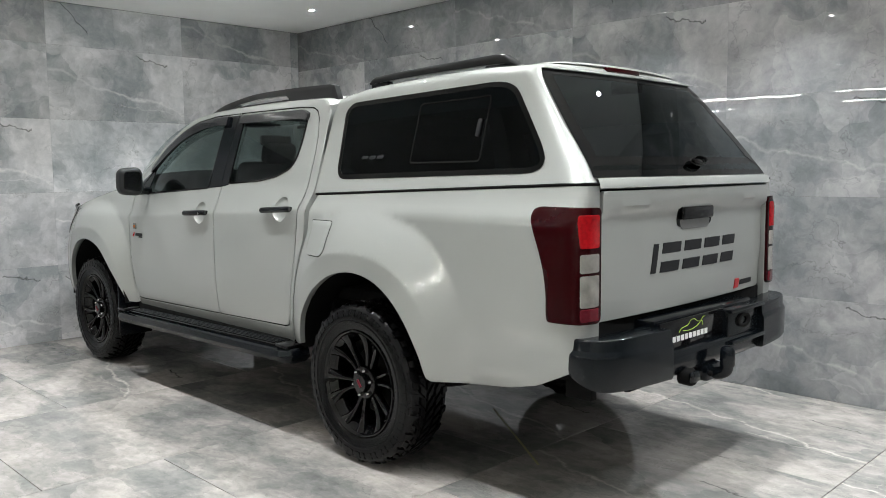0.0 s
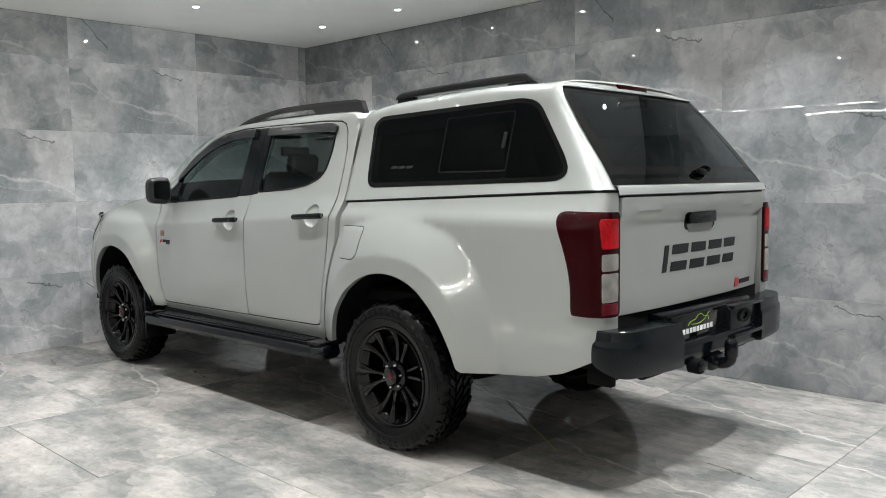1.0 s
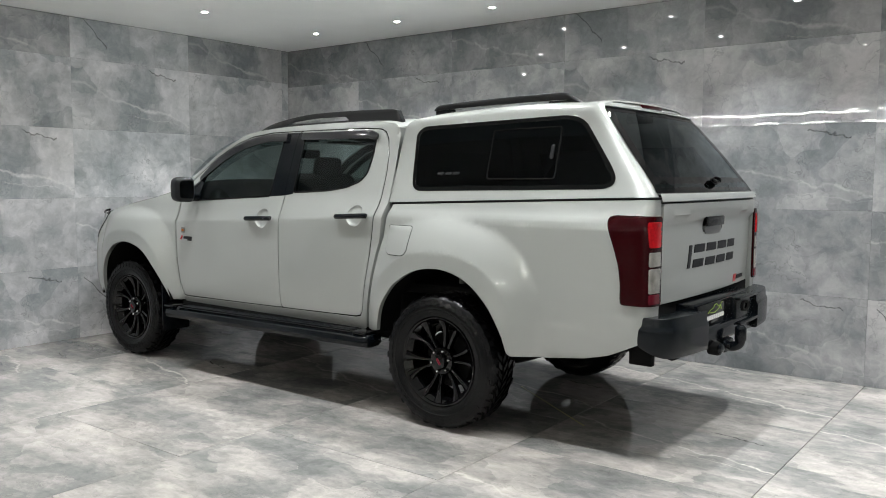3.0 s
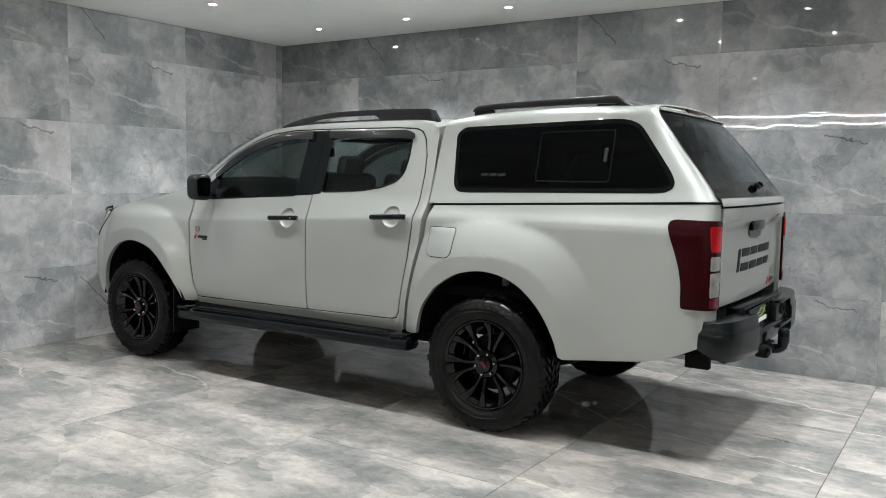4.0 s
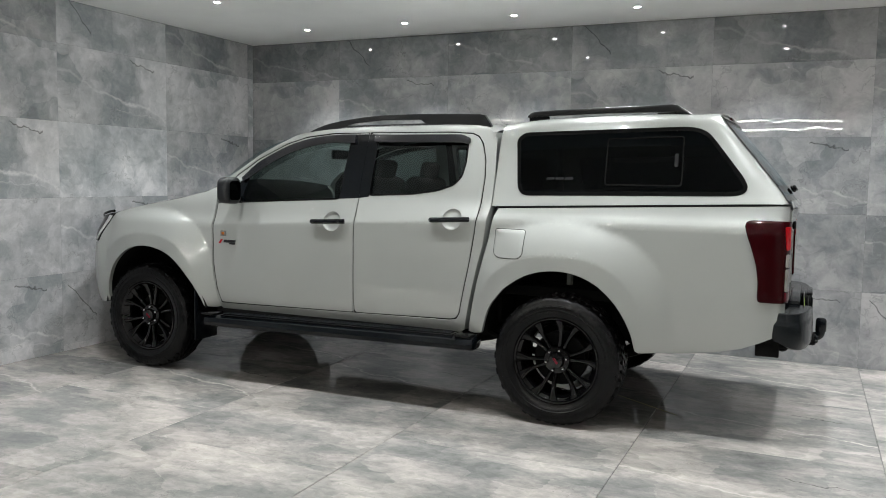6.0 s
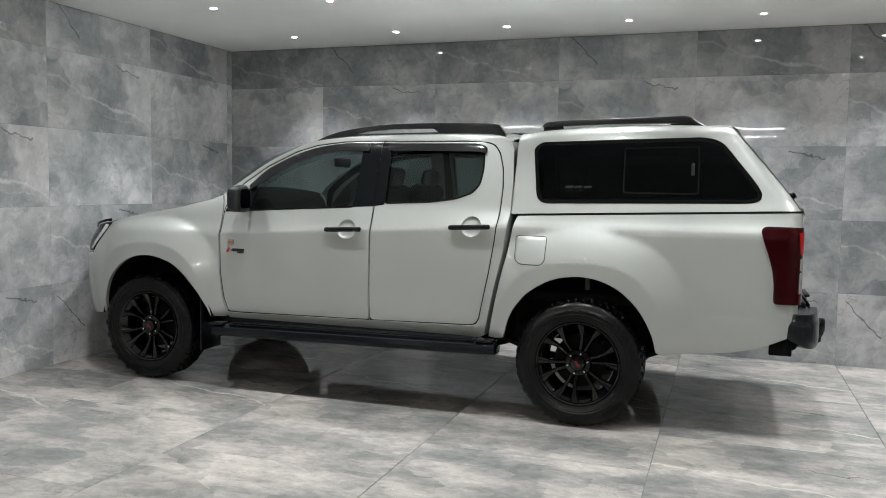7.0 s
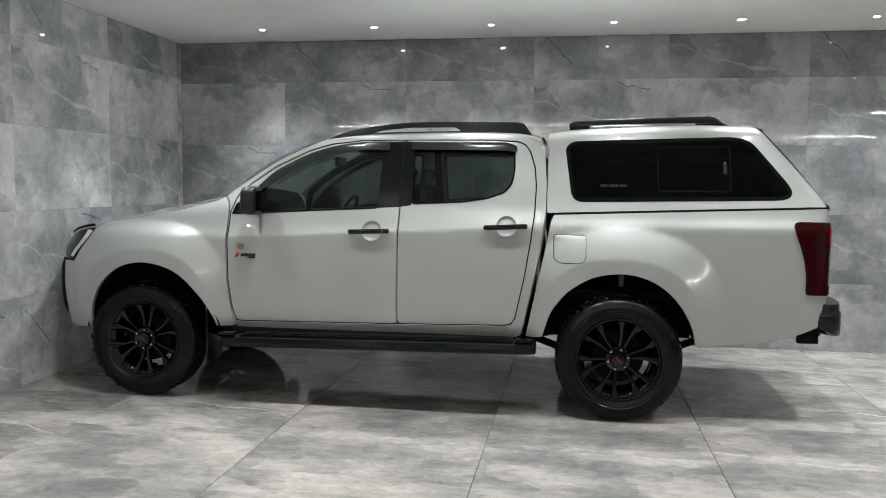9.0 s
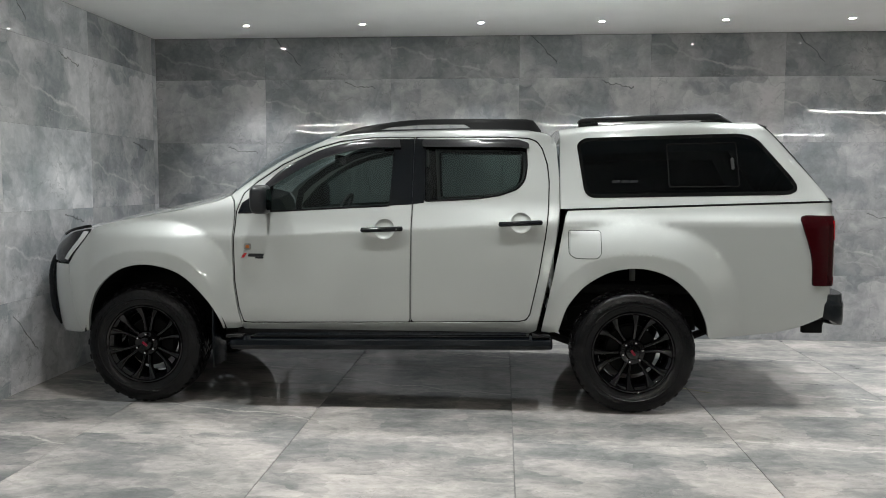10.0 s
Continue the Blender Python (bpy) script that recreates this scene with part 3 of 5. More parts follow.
DOOR_F = [(0.603, 1.231), (0.597, 1.05), (0.600, 0.80), (0.622, 0.62), (0.646, 0.528), (0.70, 0.526), (1.712, 0.541), (1.718, 1.0), (1.724, 1.35), (1.726, 1.703),
          (1.45, 1.699), (1.25, 1.676), (1.10, 1.632), (0.88, 1.527), (0.72, 1.417), (0.64, 1.345)]
DOOR_R = [(1.7195, 0.541), (2.40, 0.556), (2.440, 0.566), (2.462, 0.60), (2.515, 0.85), (2.553, 1.085), (2.572, 1.25), (2.577, 1.42), (2.566, 1.53), (2.535, 1.63), (2.50, 1.675), (2.455, 1.693),
          (2.30, 1.702), (1.7335, 1.704), (1.7315, 1.35), (1.7255, 1.0)]
WIN_F = round_off([(0.640, 1.222), (1.585, 1.272), (1.602, 1.655), (1.42, 1.655), (1.25, 1.625), (1.10, 1.575), (0.96, 1.50), (0.79, 1.38)], 0.02)
WIN_R = round_off([(1.800, 1.300), (2.12, 1.316), (2.274, 1.338), (2.385, 1.378), (2.428, 1.43), (2.442, 1.52), (2.436, 1.655), (1.798, 1.655)], 0.025)
SILHOUETTE = curve_points([(0.560, 1.335), (0.644, 1.405), (0.87, 1.553), (1.093, 1.661), (1.204, 1.702), (1.42, 1.729), (1.68, 1.742), (2.15, 1.748), (2.48, 1.738), (2.575, 1.715), (2.622, 1.66)], 4)
CAB_OUT = SILHOUETTE + [(2.640, 1.45), (2.640, 1.25), (2.610, 1.02), (2.555, 0.75), (2.500, 0.50), (2.46, 0.480), (1.5, 0.472), (0.66, 0.470), (0.650, 0.48), (0.640, 0.495), (0.615, 0.62), (0.594, 0.80), (0.590, 1.05), (0.595, 1.231), (0.585, 1.30)]
BED = [(2.536, 0.500), (2.58, 0.497)] + ARCH_R + [(3.560, 0.472), (3.75, 0.481), (3.95, 0.506), (4.08, 0.538), (4.18, 0.580), (4.28, 0.624), (4.398, 0.655), (4.398, 1.296), (4.25, 1.298), (3.4, 1.270), (2.694, 1.243), (2.677, 1.20), (2.640, 1.0), (2.587, 0.75)]
FENDER = [(0.585, 1.222), (0.582, 1.05), (0.586, 0.80), (0.607, 0.62), (0.632, 0.495), (0.60, 0.488)] + ARCH_F[::-1] + [(-0.40, 0.458), (-0.425, 0.56), (-0.45, 0.75), (-0.475, 0.895), (-0.44, 0.96), (-0.375, 1.07), (-0.330, 1.118), (-0.25, 1.146), (0.0, 1.195), (0.25, 1.240), (0.48, 1.296), (0.55, 1.328), (0.575, 1.29)]


def flare_points(k):
    """Points along the two creases of a wheel flare, to keep them crisp."""
    xc, zc = WHEELS[k]
    out = []
    for e in (0.742, 0.755, 0.768, 0.96, 0.98, 1.0):
        for i in range(1, 72):
            c, s = math.cos(math.pi * i / 72), math.sin(math.pi * i / 72)
            out.append((xc + e * flare_side(k, c) * math.copysign(abs(c) ** (2 / FLARE_P), c), zc + e * FLARE_H * s ** (2 / FLARE_P)))
    return out


def cup_points():
    return [(xc + r * math.cos(a), zc + r * math.sin(a)) for xc, zc in CUPS for r in (0.014, 0.028, 0.040, 0.048, 0.054, 0.058, 0.0615, 0.064, 0.068, 0.076) for a in [2 * math.pi * k / 36 for k in range(36)]]


def grid_part(name, rows, mat, parent, label="", flip=False, thick=0.0):
    n = len(rows[0])
    verts = [p for r in rows for p in r]
    faces = [(i * n + j, i * n + j + 1, (i + 1) * n + j + 1, (i + 1) * n + j) for i in range(len(rows) - 1) for j in range(n - 1)]
    if flip:
        faces = [f[::-1] for f in faces]
    return raw(name, verts, faces, mat, parent, label)


# ---- cab and load bed, side by side ----
doors = {}
for s in (-1, 1):
    panel("cab_side", CAB_OUT, PAINT, truck, s, holes=[inset(DOOR_F, -0.008), inset(DOOR_R, -0.008)], lip=0.005)
    panel("front_fender", FENDER, PAINT, truck, s, step=0.022, lip=0.03, extra=flare_points(0), angle=26)
    doors["f", s] = panel("front_door", inset(round_off(DOOR_F, 0.02), 0.0029), PAINT, truck, s, holes=[WIN_F], lip=0.005, extra=cup_points() + crease_points(), angle=24)
    doors["r", s] = panel("rear_door", inset(round_off(DOOR_R, 0.03), 0.0029), PAINT, truck, s, holes=[WIN_R], lip=0.005, extra=cup_points() + crease_points(), angle=24)
    for outline in (DOOR_F, DOOR_R):
        # dark sheet behind the door gaps puts shade into the shut lines
        panel("door_seal", inset(outline, -0.02), DARK, truck, s, step=0.03, holes=[inset(outline, 0.03)], lip=0.0, out=-0.009, label="dark backing that shades the door shut lines")
    doors["b", s] = panel("bed_side", BED, PAINT, truck, s, step=0.022, lip=0.03, extra=flare_points(1), angle=26)
    panel("window_pane", inset(WIN_F, -0.012), GLASS, doors["f", s], s, step=0.06, lip=0.0, out=-0.012, label="lightly tinted side glass")
    panel("window_pane", inset(WIN_R, -0.012), GLASS, doors["r", s], s, step=0.06, lip=0.0, out=-0.012, label="lightly tinted side glass")
    panel("pillar_trim", [(1.588, 1.274), (1.7225, 1.281), (1.726, 1.694), (1.604, 1.692)], BLACK, doors["f", s], s, lip=0.004, out=0.003, label="black pillar trim")
    panel("pillar_trim", [(1.7275, 1.282), (1.797, 1.292), (1.797, 1.692), (1.731, 1.694)], BLACK, doors["r", s], s, lip=0.004, out=0.003, label="black pillar trim")
    panel("sail_trim", [(0.612, 1.219), (0.80, 1.231), (0.83, 1.405), (0.76, 1.372), (0.635, 1.285)], BLACK, doors["f", s], s, lip=0.004, out=0.004, label="black mirror base")
    visor_f = curve_points([(0.775, 1.400), (0.88, 1.495), (1.00, 1.562), (1.15, 1.628), (1.32, 1.672), (1.48, 1.690), (1.632, 1.692)])
    visor_fb = curve_points([(1.640, 1.640), (1.48, 1.642), (1.32, 1.618), (1.15, 1.572), (1.00, 1.502), (0.88, 1.430), (0.79, 1.372)])
    panel("wind_deflector", visor_f + visor_fb, SMOKED, doors["f", s], s, step=0.02, lip=0.02, out=0.024, label="smoked acrylic wind deflector")
    panel("wind_deflector", round_off([(1.782, 1.690), (2.39, 1.688), (2.452, 1.665), (2.452, 1.628), (2.40, 1.640), (1.782, 1.645)], 0.015), SMOKED, doors["r", s], s, step=0.02, lip=0.02, out=0.024, label="smoked acrylic wind deflector")

# the cab's rear corners, seen in the gap before the load bed
for s in (-1, 1):
    edge = [(2.640, 1.45), (2.640, 1.25), (2.610, 1.02), (2.555, 0.75), (2.500, 0.50)]
    edge = curve_points(edge, 4)
    grid_part("cab_rear_corner", [[side_at(u - 0.001, z, s, -0.001 - d) + Vector((0.010 * min(d / 0.03, 1.0), 0, 0)) for u, z in edge] for d in (0.0, 0.01, 0.03, 0.06, 0.10)], PAINT, truck, flip=(s > 0))

# roof, windscreen and bonnet
ROOF_EDGE = through_points([(1.19, 1.697), (1.42, 1.729), (1.68, 1.742), (2.15, 1.748), (2.48, 1.738), (2.60, 1.70)])


def roof_row(x, n=25):
    z = ROOF_EDGE(x)
    w = half_width(x, z) + 0.001
    bow = 0.09 * step_up(1.6, 1.19, x)
    return [Vector((x - bow * (1 - t * t), t * w, z + 0.048 * (1 - abs(t) ** 2.6))) for t in np.linspace(-1, 1, n)]


grid_part("roof", [roof_row(x) for x in (1.19, 1.22, 1.27, 1.35, 1.5, 1.7, 1.9, 2.1, 2.3, 2.45, 2.52, 2.57, 2.60)], PAINT, truck, flip=True)
HOOD_EDGE = through_points([(-0.72, 1.02), (-0.60, 1.072), (-0.45, 1.108), (-0.33, 1.126), (0.0, 1.199), (0.25, 1.244), (0.48, 1.300), (0.56, 1.338)])


def hood_row(u, n=25):
    z = HOOD_EDGE(u)
    p = side_at(u, z, -1, 0.0)
    k = step_up(0.6, -0.6, u)
    rows = []
    for t in np.linspace(-1, 1, n):
        c = 1 - abs(t) ** 2.4
        rows.append(Vector((p.x - (0.10 - 0.01 * k) * (1 - t * t), -t * p.y, z + (0.05 - 0.015 * k) * c)))
    return rows


grid_part("bonnet", [hood_row(u)[::-1] for u in (-0.66, -0.64, -0.60, -0.5, -0.4, -0.3, -0.15, 0.0, 0.15, 0.3, 0.42, 0.5, 0.555)], PAINT, truck, flip=True)
base, top = hood_row(0.555), roof_row(1.19)
base = [Vector((p.x + 0.01, -p.y if base[0].y > 0 else p.y, p.z)) for p in base]
rows = []
for k in np.linspace(0, 1, 9):
    rows.append([a.lerp(b, k) + Vector((-0.03 * math.sin(math.pi * k), 0, 0.045 * math.sin(math.pi * k))) for a, b in zip(base, top)])
grid_part("windscreen", rows, SCREEN, truck, "clear windscreen", flip=True)


# ---- canopy over the load bed ----
canopy = new("canopy")
canopy.parent = truck
CAN_Y = through_points([(0.0, 0.786), (0.11, 0.764), (0.30, 0.731), (0.50, 0.6965), (0.68, 0.6655), (0.78, 0.648), (0.845, 0.634), (0.89, 0.618), (0.925, 0.594), (0.954, 0.557), (0.974, 0.502), (0.988, 0.41), (0.997, 0.23), (1.0, 0.0)])
CAN_TOP = through_points([(2.64, 1.768), (2.75, 1.786), (2.9, 1.800), (3.3, 1.817), (3.6, 1.820), (3.8, 1.813), (4.3, 1.806)])
CAN_END = through_points([(0.0, 4.182), (0.10, 4.150), (0.335, 4.060), (0.57, 3.978), (0.75, 3.914), (0.85, 3.875), (0.92, 3.846), (0.97, 3.825), (1.0, 3.812)])
CAN_X0 = 2.648


def can_base(x):
    return 1.256 + (x - 2.665) * 0.0347


def can_bow(y):
    return 0.045 * (1 - (y / 0.79) ** 2)


def can_point(f, h, y):
    x = CAN_X0 + f * (CAN_END(h) + can_bow(y) - CAN_X0)
    zb = can_base(x)
    return Vector((x, y, zb + h * (CAN_TOP(x) - zb)))


def rear_swell(h):
    return 1 - 0.42 * step_up(0.25, 1.0, h)


def canopy_at(u, z, s=-1, out=0.0):
    zb = can_base(u)
    return Vector((u, s * (CAN_Y((z - zb) / (CAN_TOP(u) - zb)) + out), z))


CAN_WIN = round_off([(2.800, 1.322), (3.980, 1.345), (4.035, 1.349), (4.072, 1.368), (4.078, 1.402), (4.052, 1.450), (3.902, 1.640), (3.865, 1.685), (3.815, 1.712), (3.745, 1.724), (2.80, 1.698), (2.752, 1.66)], 0.07, 6)
CAN_HOLE = inset(CAN_WIN, 0.022)
hs = [0.0, 0.02] + [0.045 + 0.03 * k for k in range(26)] + [0.85, 0.875, 0.90, 0.92, 0.94, 0.955, 0.968, 0.978, 0.986, 0.992, 0.996, 0.999, 1.0]
section = [(h, -CAN_Y(h)) for h in hs] + [(h, CAN_Y(h)) for h in hs[-2::-1]]
columns = np.concatenate([[0, 0.004, 0.012], np.linspace(0.03, 0.97, 52), [0.985, 1.0]])
verts, faces, n = [], [], len(section)
for f in columns:
    verts += [can_point(f, h, y) for h, y in section]
for a, (push, shrink) in enumerate(((0.030, 0.002), (0.055, 0.008), (0.075, 0.019), (0.088, 0.035), (0.095, 0.055), (0.096, 0.10))):
    for h, y in section:
        hh, yy = 0.5 + (h - 0.5) * (1 - shrink), y * (1 - shrink)
        if h < 0.1:
            hh = h
        p = can_point(1.0, hh, yy)
        verts.append(p + Vector((push * 0.95 * rear_swell(hh), 0, 0)))
rings = len(columns) + 6
mids = []
for i in range(rings - 1):
    for j in range(n - 1):
        a, b = i * n + j, (i + 1) * n + j
        mids.append([(verts[a].x + verts[b + 1].x) / 2, (verts[a].z + verts[b + 1].z) / 2])
        faces.append((a, b, b + 1, a + 1))
hole = inside(np.array(mids), CAN_HOLE)
shell = raw("shell", verts, [f for k, f in enumerate(faces) if not (hole[k] and abs(verts[f[0]].y) > 0.68)], PAINT, canopy)
# front wall of the canopy, with its sliding window
front = [can_point(0.002, h, y) for h, y in section]


def front_at(u, z, s=-1, out=0.0):
    return Vector((2.652 - out, u, z))


FRONT_WIN = round_off([(-0.56, 1.36), (0.56, 1.36), (0.50, 1.66), (-0.50, 1.66)], 0.05)
panel("front_wall", [(p.y, p.z) for p in front], PAINT, canopy, step=0.1, holes=[FRONT_WIN], lip=0.006, surface=front_at)
panel("front_window", inset(FRONT_WIN, -0.01), GLASS, canopy, step=0.2, lip=0.0, out=-0.005, surface=front_at, label="tinted front window of the canopy")


for s in (-1, 1):
    win = panel("side_window", CAN_HOLE, DARKGLASS, canopy, s, step=0.07, lip=0.0, out=0.002, label="dark privacy glass", surface=canopy_at)
    panel("window_border", CAN_WIN, FRIT, canopy, s, step=0.03, holes=[CAN_HOLE], lip=0.0, out=0.003, label="black glass border", surface=canopy_at)
    frame_out = round_off([(3.312, 1.392), (3.737, 1.394), (3.730, 1.668), (3.305, 1.658)], 0.02)
    panel("sliding_frame", frame_out, DARK, canopy, s, step=0.03, holes=[inset(frame_out, 0.0035)], lip=0.002, out=0.004, label="black sliding pane frame", surface=canopy_at)
    latch = round_off([(3.692, 1.50), (3.708, 1.50), (3.707, 1.57), (3.691, 1.57)], 0.007)
    panel("pane_latch", latch, SATIN, canopy, s, step=0.02, lip=0.008, out=0.012, label="grey latch", surface=canopy_at)
    for k in range(3):
        bar = [(2.965 + 0.055 * k, 1.418), (3.010 + 0.055 * k, 1.419), (3.017 + 0.055 * k, 1.431), (2.972 + 0.055 * k, 1.430)]
        panel("window_badge", bar, BADGE, canopy, s, step=0.03, lip=0.002, out=0.005, label="grey lettering bar", surface=canopy_at)
    # seal between canopy and bed
    seal = [side_at(x, can_base(x) - 0.006, s, 0.001) for x in np.linspace(2.68, 4.10, 8)] + [side_at(u, can_base(min(4.24, u)) - 0.006, s, 0.001) for u in (4.2, 4.3, 4.39)]
    raw("seal", *tube(seal, 0.006, 8, per=3), DARK, canopy, "black rubber seal")
    # roof rails of the canopy
    y = s * 0.49
    rows = []
    for x, top, low in ((2.770, 1.812, 1.795), (2.785, 1.826, 1.797), (2.81, 1.832, 1.800), (2.95, 1.840, 1.806), (3.2, 1.849, 1.813), (3.5, 1.856, 1.817), (3.63, 1.860, 1.817), (3.665, 1.855, 1.815), (3.745, 1.805, 1.790), (3.755, 1.797, 1.788)):
        rows.append([Vector((x, y + dy * s, z)) for dy, z in ((-0.022, low), (0.022, low), (0.026, (top + low) / 2), (0.022, top - 0.005), (0.016, top), (-0.016, top), (-0.022, top - 0.005), (-0.026, (top + low) / 2), (-0.022, low))])
    grid_part("roof_rail", rows, SATIN, canopy, "black roof rail", flip=(s > 0))
    for x0, x1, z in ((2.775, 2.90, 1.806), (3.55, 3.72, 1.815)):
        bm = box(bmesh.new(), (x0, y - 0.020, 1.745), (x1, y + 0.020, z), 0.008)
        part("rail_foot", bm, BLACK, canopy, "black rail foot")


# rear hatch: one curved pane over a painted lower rail
def hatch_row(h, reach, n, push):
    y1 = CAN_Y(h) * reach
    return [can_point(1.0, h, y) + Vector(((push + 0.055) * rear_swell(h), 0, 0)) for y in np.linspace(-y1, y1, n)]


def hatch_reach(h):
    return 0.92 + 0.045 * step_up(0.0, 0.6, h)


grid_part("hatch_glass", [hatch_row(h, hatch_reach(h), 17, 0.039) for h in np.linspace(0.04, 0.912, 14)], HATCHGLASS, canopy, "dark privacy glass hatch")
verts, faces = [], []
rim = []
for h in np.linspace(0.04, 0.912, 14):
    rim.append((h, -1))
for t in np.linspace(-1, 1, 15)[1:-1]:
    rim.append((0.912, t))
for h in np.linspace(0.912, 0.04, 14):
    rim.append((h, 1))
for t in np.linspace(1, -1, 15)[1:-1]:
    rim.append((0.04, t))
for k in (0.0, 1.0):
    for h, t in rim:
        low = h <= 0.041
        hh = h + k * (0.16 if low and abs(t) < 1 else (-0.05 if h > 0.91 else 0.0))
        if abs(t) == 1 and k:
            hh = min(max(hh, 0.20), 0.862)
        tt = t * (1 - 0.10 * k)
        y = tt * CAN_Y(h) * hatch_reach(h)
        verts.append(can_point(1.0, hh, y) + Vector((0.0955 * rear_swell(hh), 0, 0)))
count = len(rim)
for i in range(count):
    j = (i + 1) % count
    faces.append((i, j, count + j, count + i))
raw("glass_border", verts, faces, FRIT, canopy, "black glass border")
rows = [hatch_row(h, r, 17, p) for h, r, p in ((-0.050, 0.90, 0.030), (-0.048, 0.905, 0.05), (-0.040, 0.91, 0.058), (0.022, 0.915, 0.056), (0.033, 0.915, 0.052), (0.036, 0.91, 0.03))]
grid_part("hatch_rail", rows, PAINT, canopy)
mid = can_point(1.0, 0.10, 0.03) + Vector((0.04, 0, 0))
bm = bmesh.new()
bmesh.ops.create_uvsphere(bm, u_segments=20, v_segments=10, radius=1.0, matrix=Matrix.Translation(mid + Vector((0.050, 0, 0.028))) @ pose(0, 0, 0, 0, -34, 0) @ Matrix.Diagonal((0.012, 0.058, 0.024, 1)))
turned = Matrix.Translation(mid + Vector((0.059, 0, 0.032))) @ pose(0, 0, 0, 0, -34, 0)
v, f = lathe([(1.0 + 0.16 * math.cos(a), 0.007 * math.sin(a)) for a in [2 * math.pi * k / 8 for k in range(9)]], 24)
raw("handle_ring", [turned @ Vector((0.004 + y, 0.052 * x, 0.018 * z)) for x, y, z in v], f, GLOSSBLACK, canopy, "black oval handle ring")
rows = [hatch_row(h, r, 25, p) for h, r, p in ((0.910, 0.972, 0.040), (0.911, 0.972, 0.056), (0.918, 0.972, 0.062), (0.928, 0.97, 0.058), (0.934, 0.965, 0.040), (0.955, 0.95, 0.030), (0.975, 0.92, 0.020), (0.99, 0.9, 0.010), (0.998, 0.85, 0.0))]
grid_part("hatch_header", rows, PAINT, canopy, "painted header over the hatch glass")
part("hatch_handle", bm, GLOSSBLACK, canopy, "black hatch handle")
# spoiler lip and high brake lamp
rows = []
for dx, dz in ((-0.16, 0.004), (-0.05, 0.012), (0.02, 0.010), (0.055, 0.003), (0.060, -0.006), (0.045, -0.011), (0.0, -0.011)):
    rows.append([can_point(1.0, next(h for h in (0.93, 0.945, 0.955, 0.965, 0.975, 0.985, 0.992, 0.997, 1.0) if CAN_Y(h) <= abs(t * 0.56) + 0.02 or h == 1.0), t * 0.56) + Vector((0.012 + dx * (1 - 0.35 * t * t), 0, dz * (1 - t ** 4) - 0.006 * t ** 4)) for t in np.linspace(-1, 1, 21)])
grid_part("spoiler", rows, PAINT, canopy, flip=False)
p = can_point(1.0, 0.962, 0.0)
part("brake_lamp", box(bmesh.new(), (p.x + 0.01, -0.135, p.z - 0.017), (p.x + 0.058, 0.135, p.z + 0.015), 0.007), REDLENS, canopy, "dark red high brake lamp")


# ---- tailgate ----
def gate_at(u, z, s=-1, out=0.0):
    lip = 1.216 - 0.030 * (u / 0.69) ** 4
    x = 4.270 + 0.030 * (1 - (u / 0.7) ** 2) + 0.030 * step_up(lip - 0.022, lip + 0.014, z) - 0.010 * step_up(1.0, 0.80, z)
    x -= 0.008 * step_up(0.62, 0.48, abs(u)) * step_up(0.86, 0.92, z) * step_up(lip - 0.01, lip - 0.06, z)
    return Vector((x + out, u, z))


GATE = round_off([(-0.695, 0.785), (0.695, 0.785), (0.690, 1.276), (-0.690, 1.276)], 0.02)
gate = panel("tailgate", GATE, PAINT, truck, step=0.03, lip=0.02, surface=gate_at)
grip = panel("handle_recess", round_off([(-0.150, 1.118), (0.145, 1.118), (0.150, 1.205), (-0.145, 1.205)], 0.03), GLOSSBLACK, gate, lip=0.004, out=0.003, step=0.03, label="gloss black handle surround", surface=gate_at)
x0 = gate_at(0, 1.15).x
part("gate_handle", box(bmesh.new(), (x0 + 0.004, -0.132, 1.146), (x0 + 0.022, 0.132, 1.198), 0.009, 3), GLOSSBLACK, gate, "gloss black tailgate handle")
panel("handle_bowl", round_off([(-0.112, 1.106), (0.112, 1.106), (0.130, 1.143), (-0.130, 1.143)], 0.014), STEEL, gate, lip=0.004, out=0.005, step=0.03, label="bright bowl under the handle", surface=gate_at)


def bar_on_gate(name, u0, u1, z0, z1, mat, slant=0.02):
    panel(name, [(u0, z0), (u1, z0), (u1 + slant, z1), (u0 + slant, z1)], mat, gate, lip=0.0025, out=0.0035, step=0.05, label="plain lettering bar", surface=gate_at)


INK = plain("dark_lettering", (0.016, 0.017, 0.019), 0.5, spec=0.2)
REDINK = plain("red_badge", (0.45, 0.015, 0.02), 0.3)
for u0, u1 in ((-0.336, -0.302), (-0.268, -0.130), (-0.096, 0.042), (0.076, 0.214), (0.248, 0.372)):
    if u1 - u0 < 0.05:
        bar_on_gate("lettering_bar", u0, u1, 0.938, 1.055, INK)
    else:
        bar_on_gate("lettering_bar", u0, u1, 0.938, 0.978, INK, 0.007)
        bar_on_gate("lettering_bar", u0 + 0.013, u1 + 0.013, 1.015, 1.055, INK, 0.007)
bar_on_gate("badge_mark", 0.40, 0.445, 0.80, 0.842, REDINK, 0.012)
bar_on_gate("badge_bar", 0.465, 0.60, 0.812, 0.832, INK, 0.004)

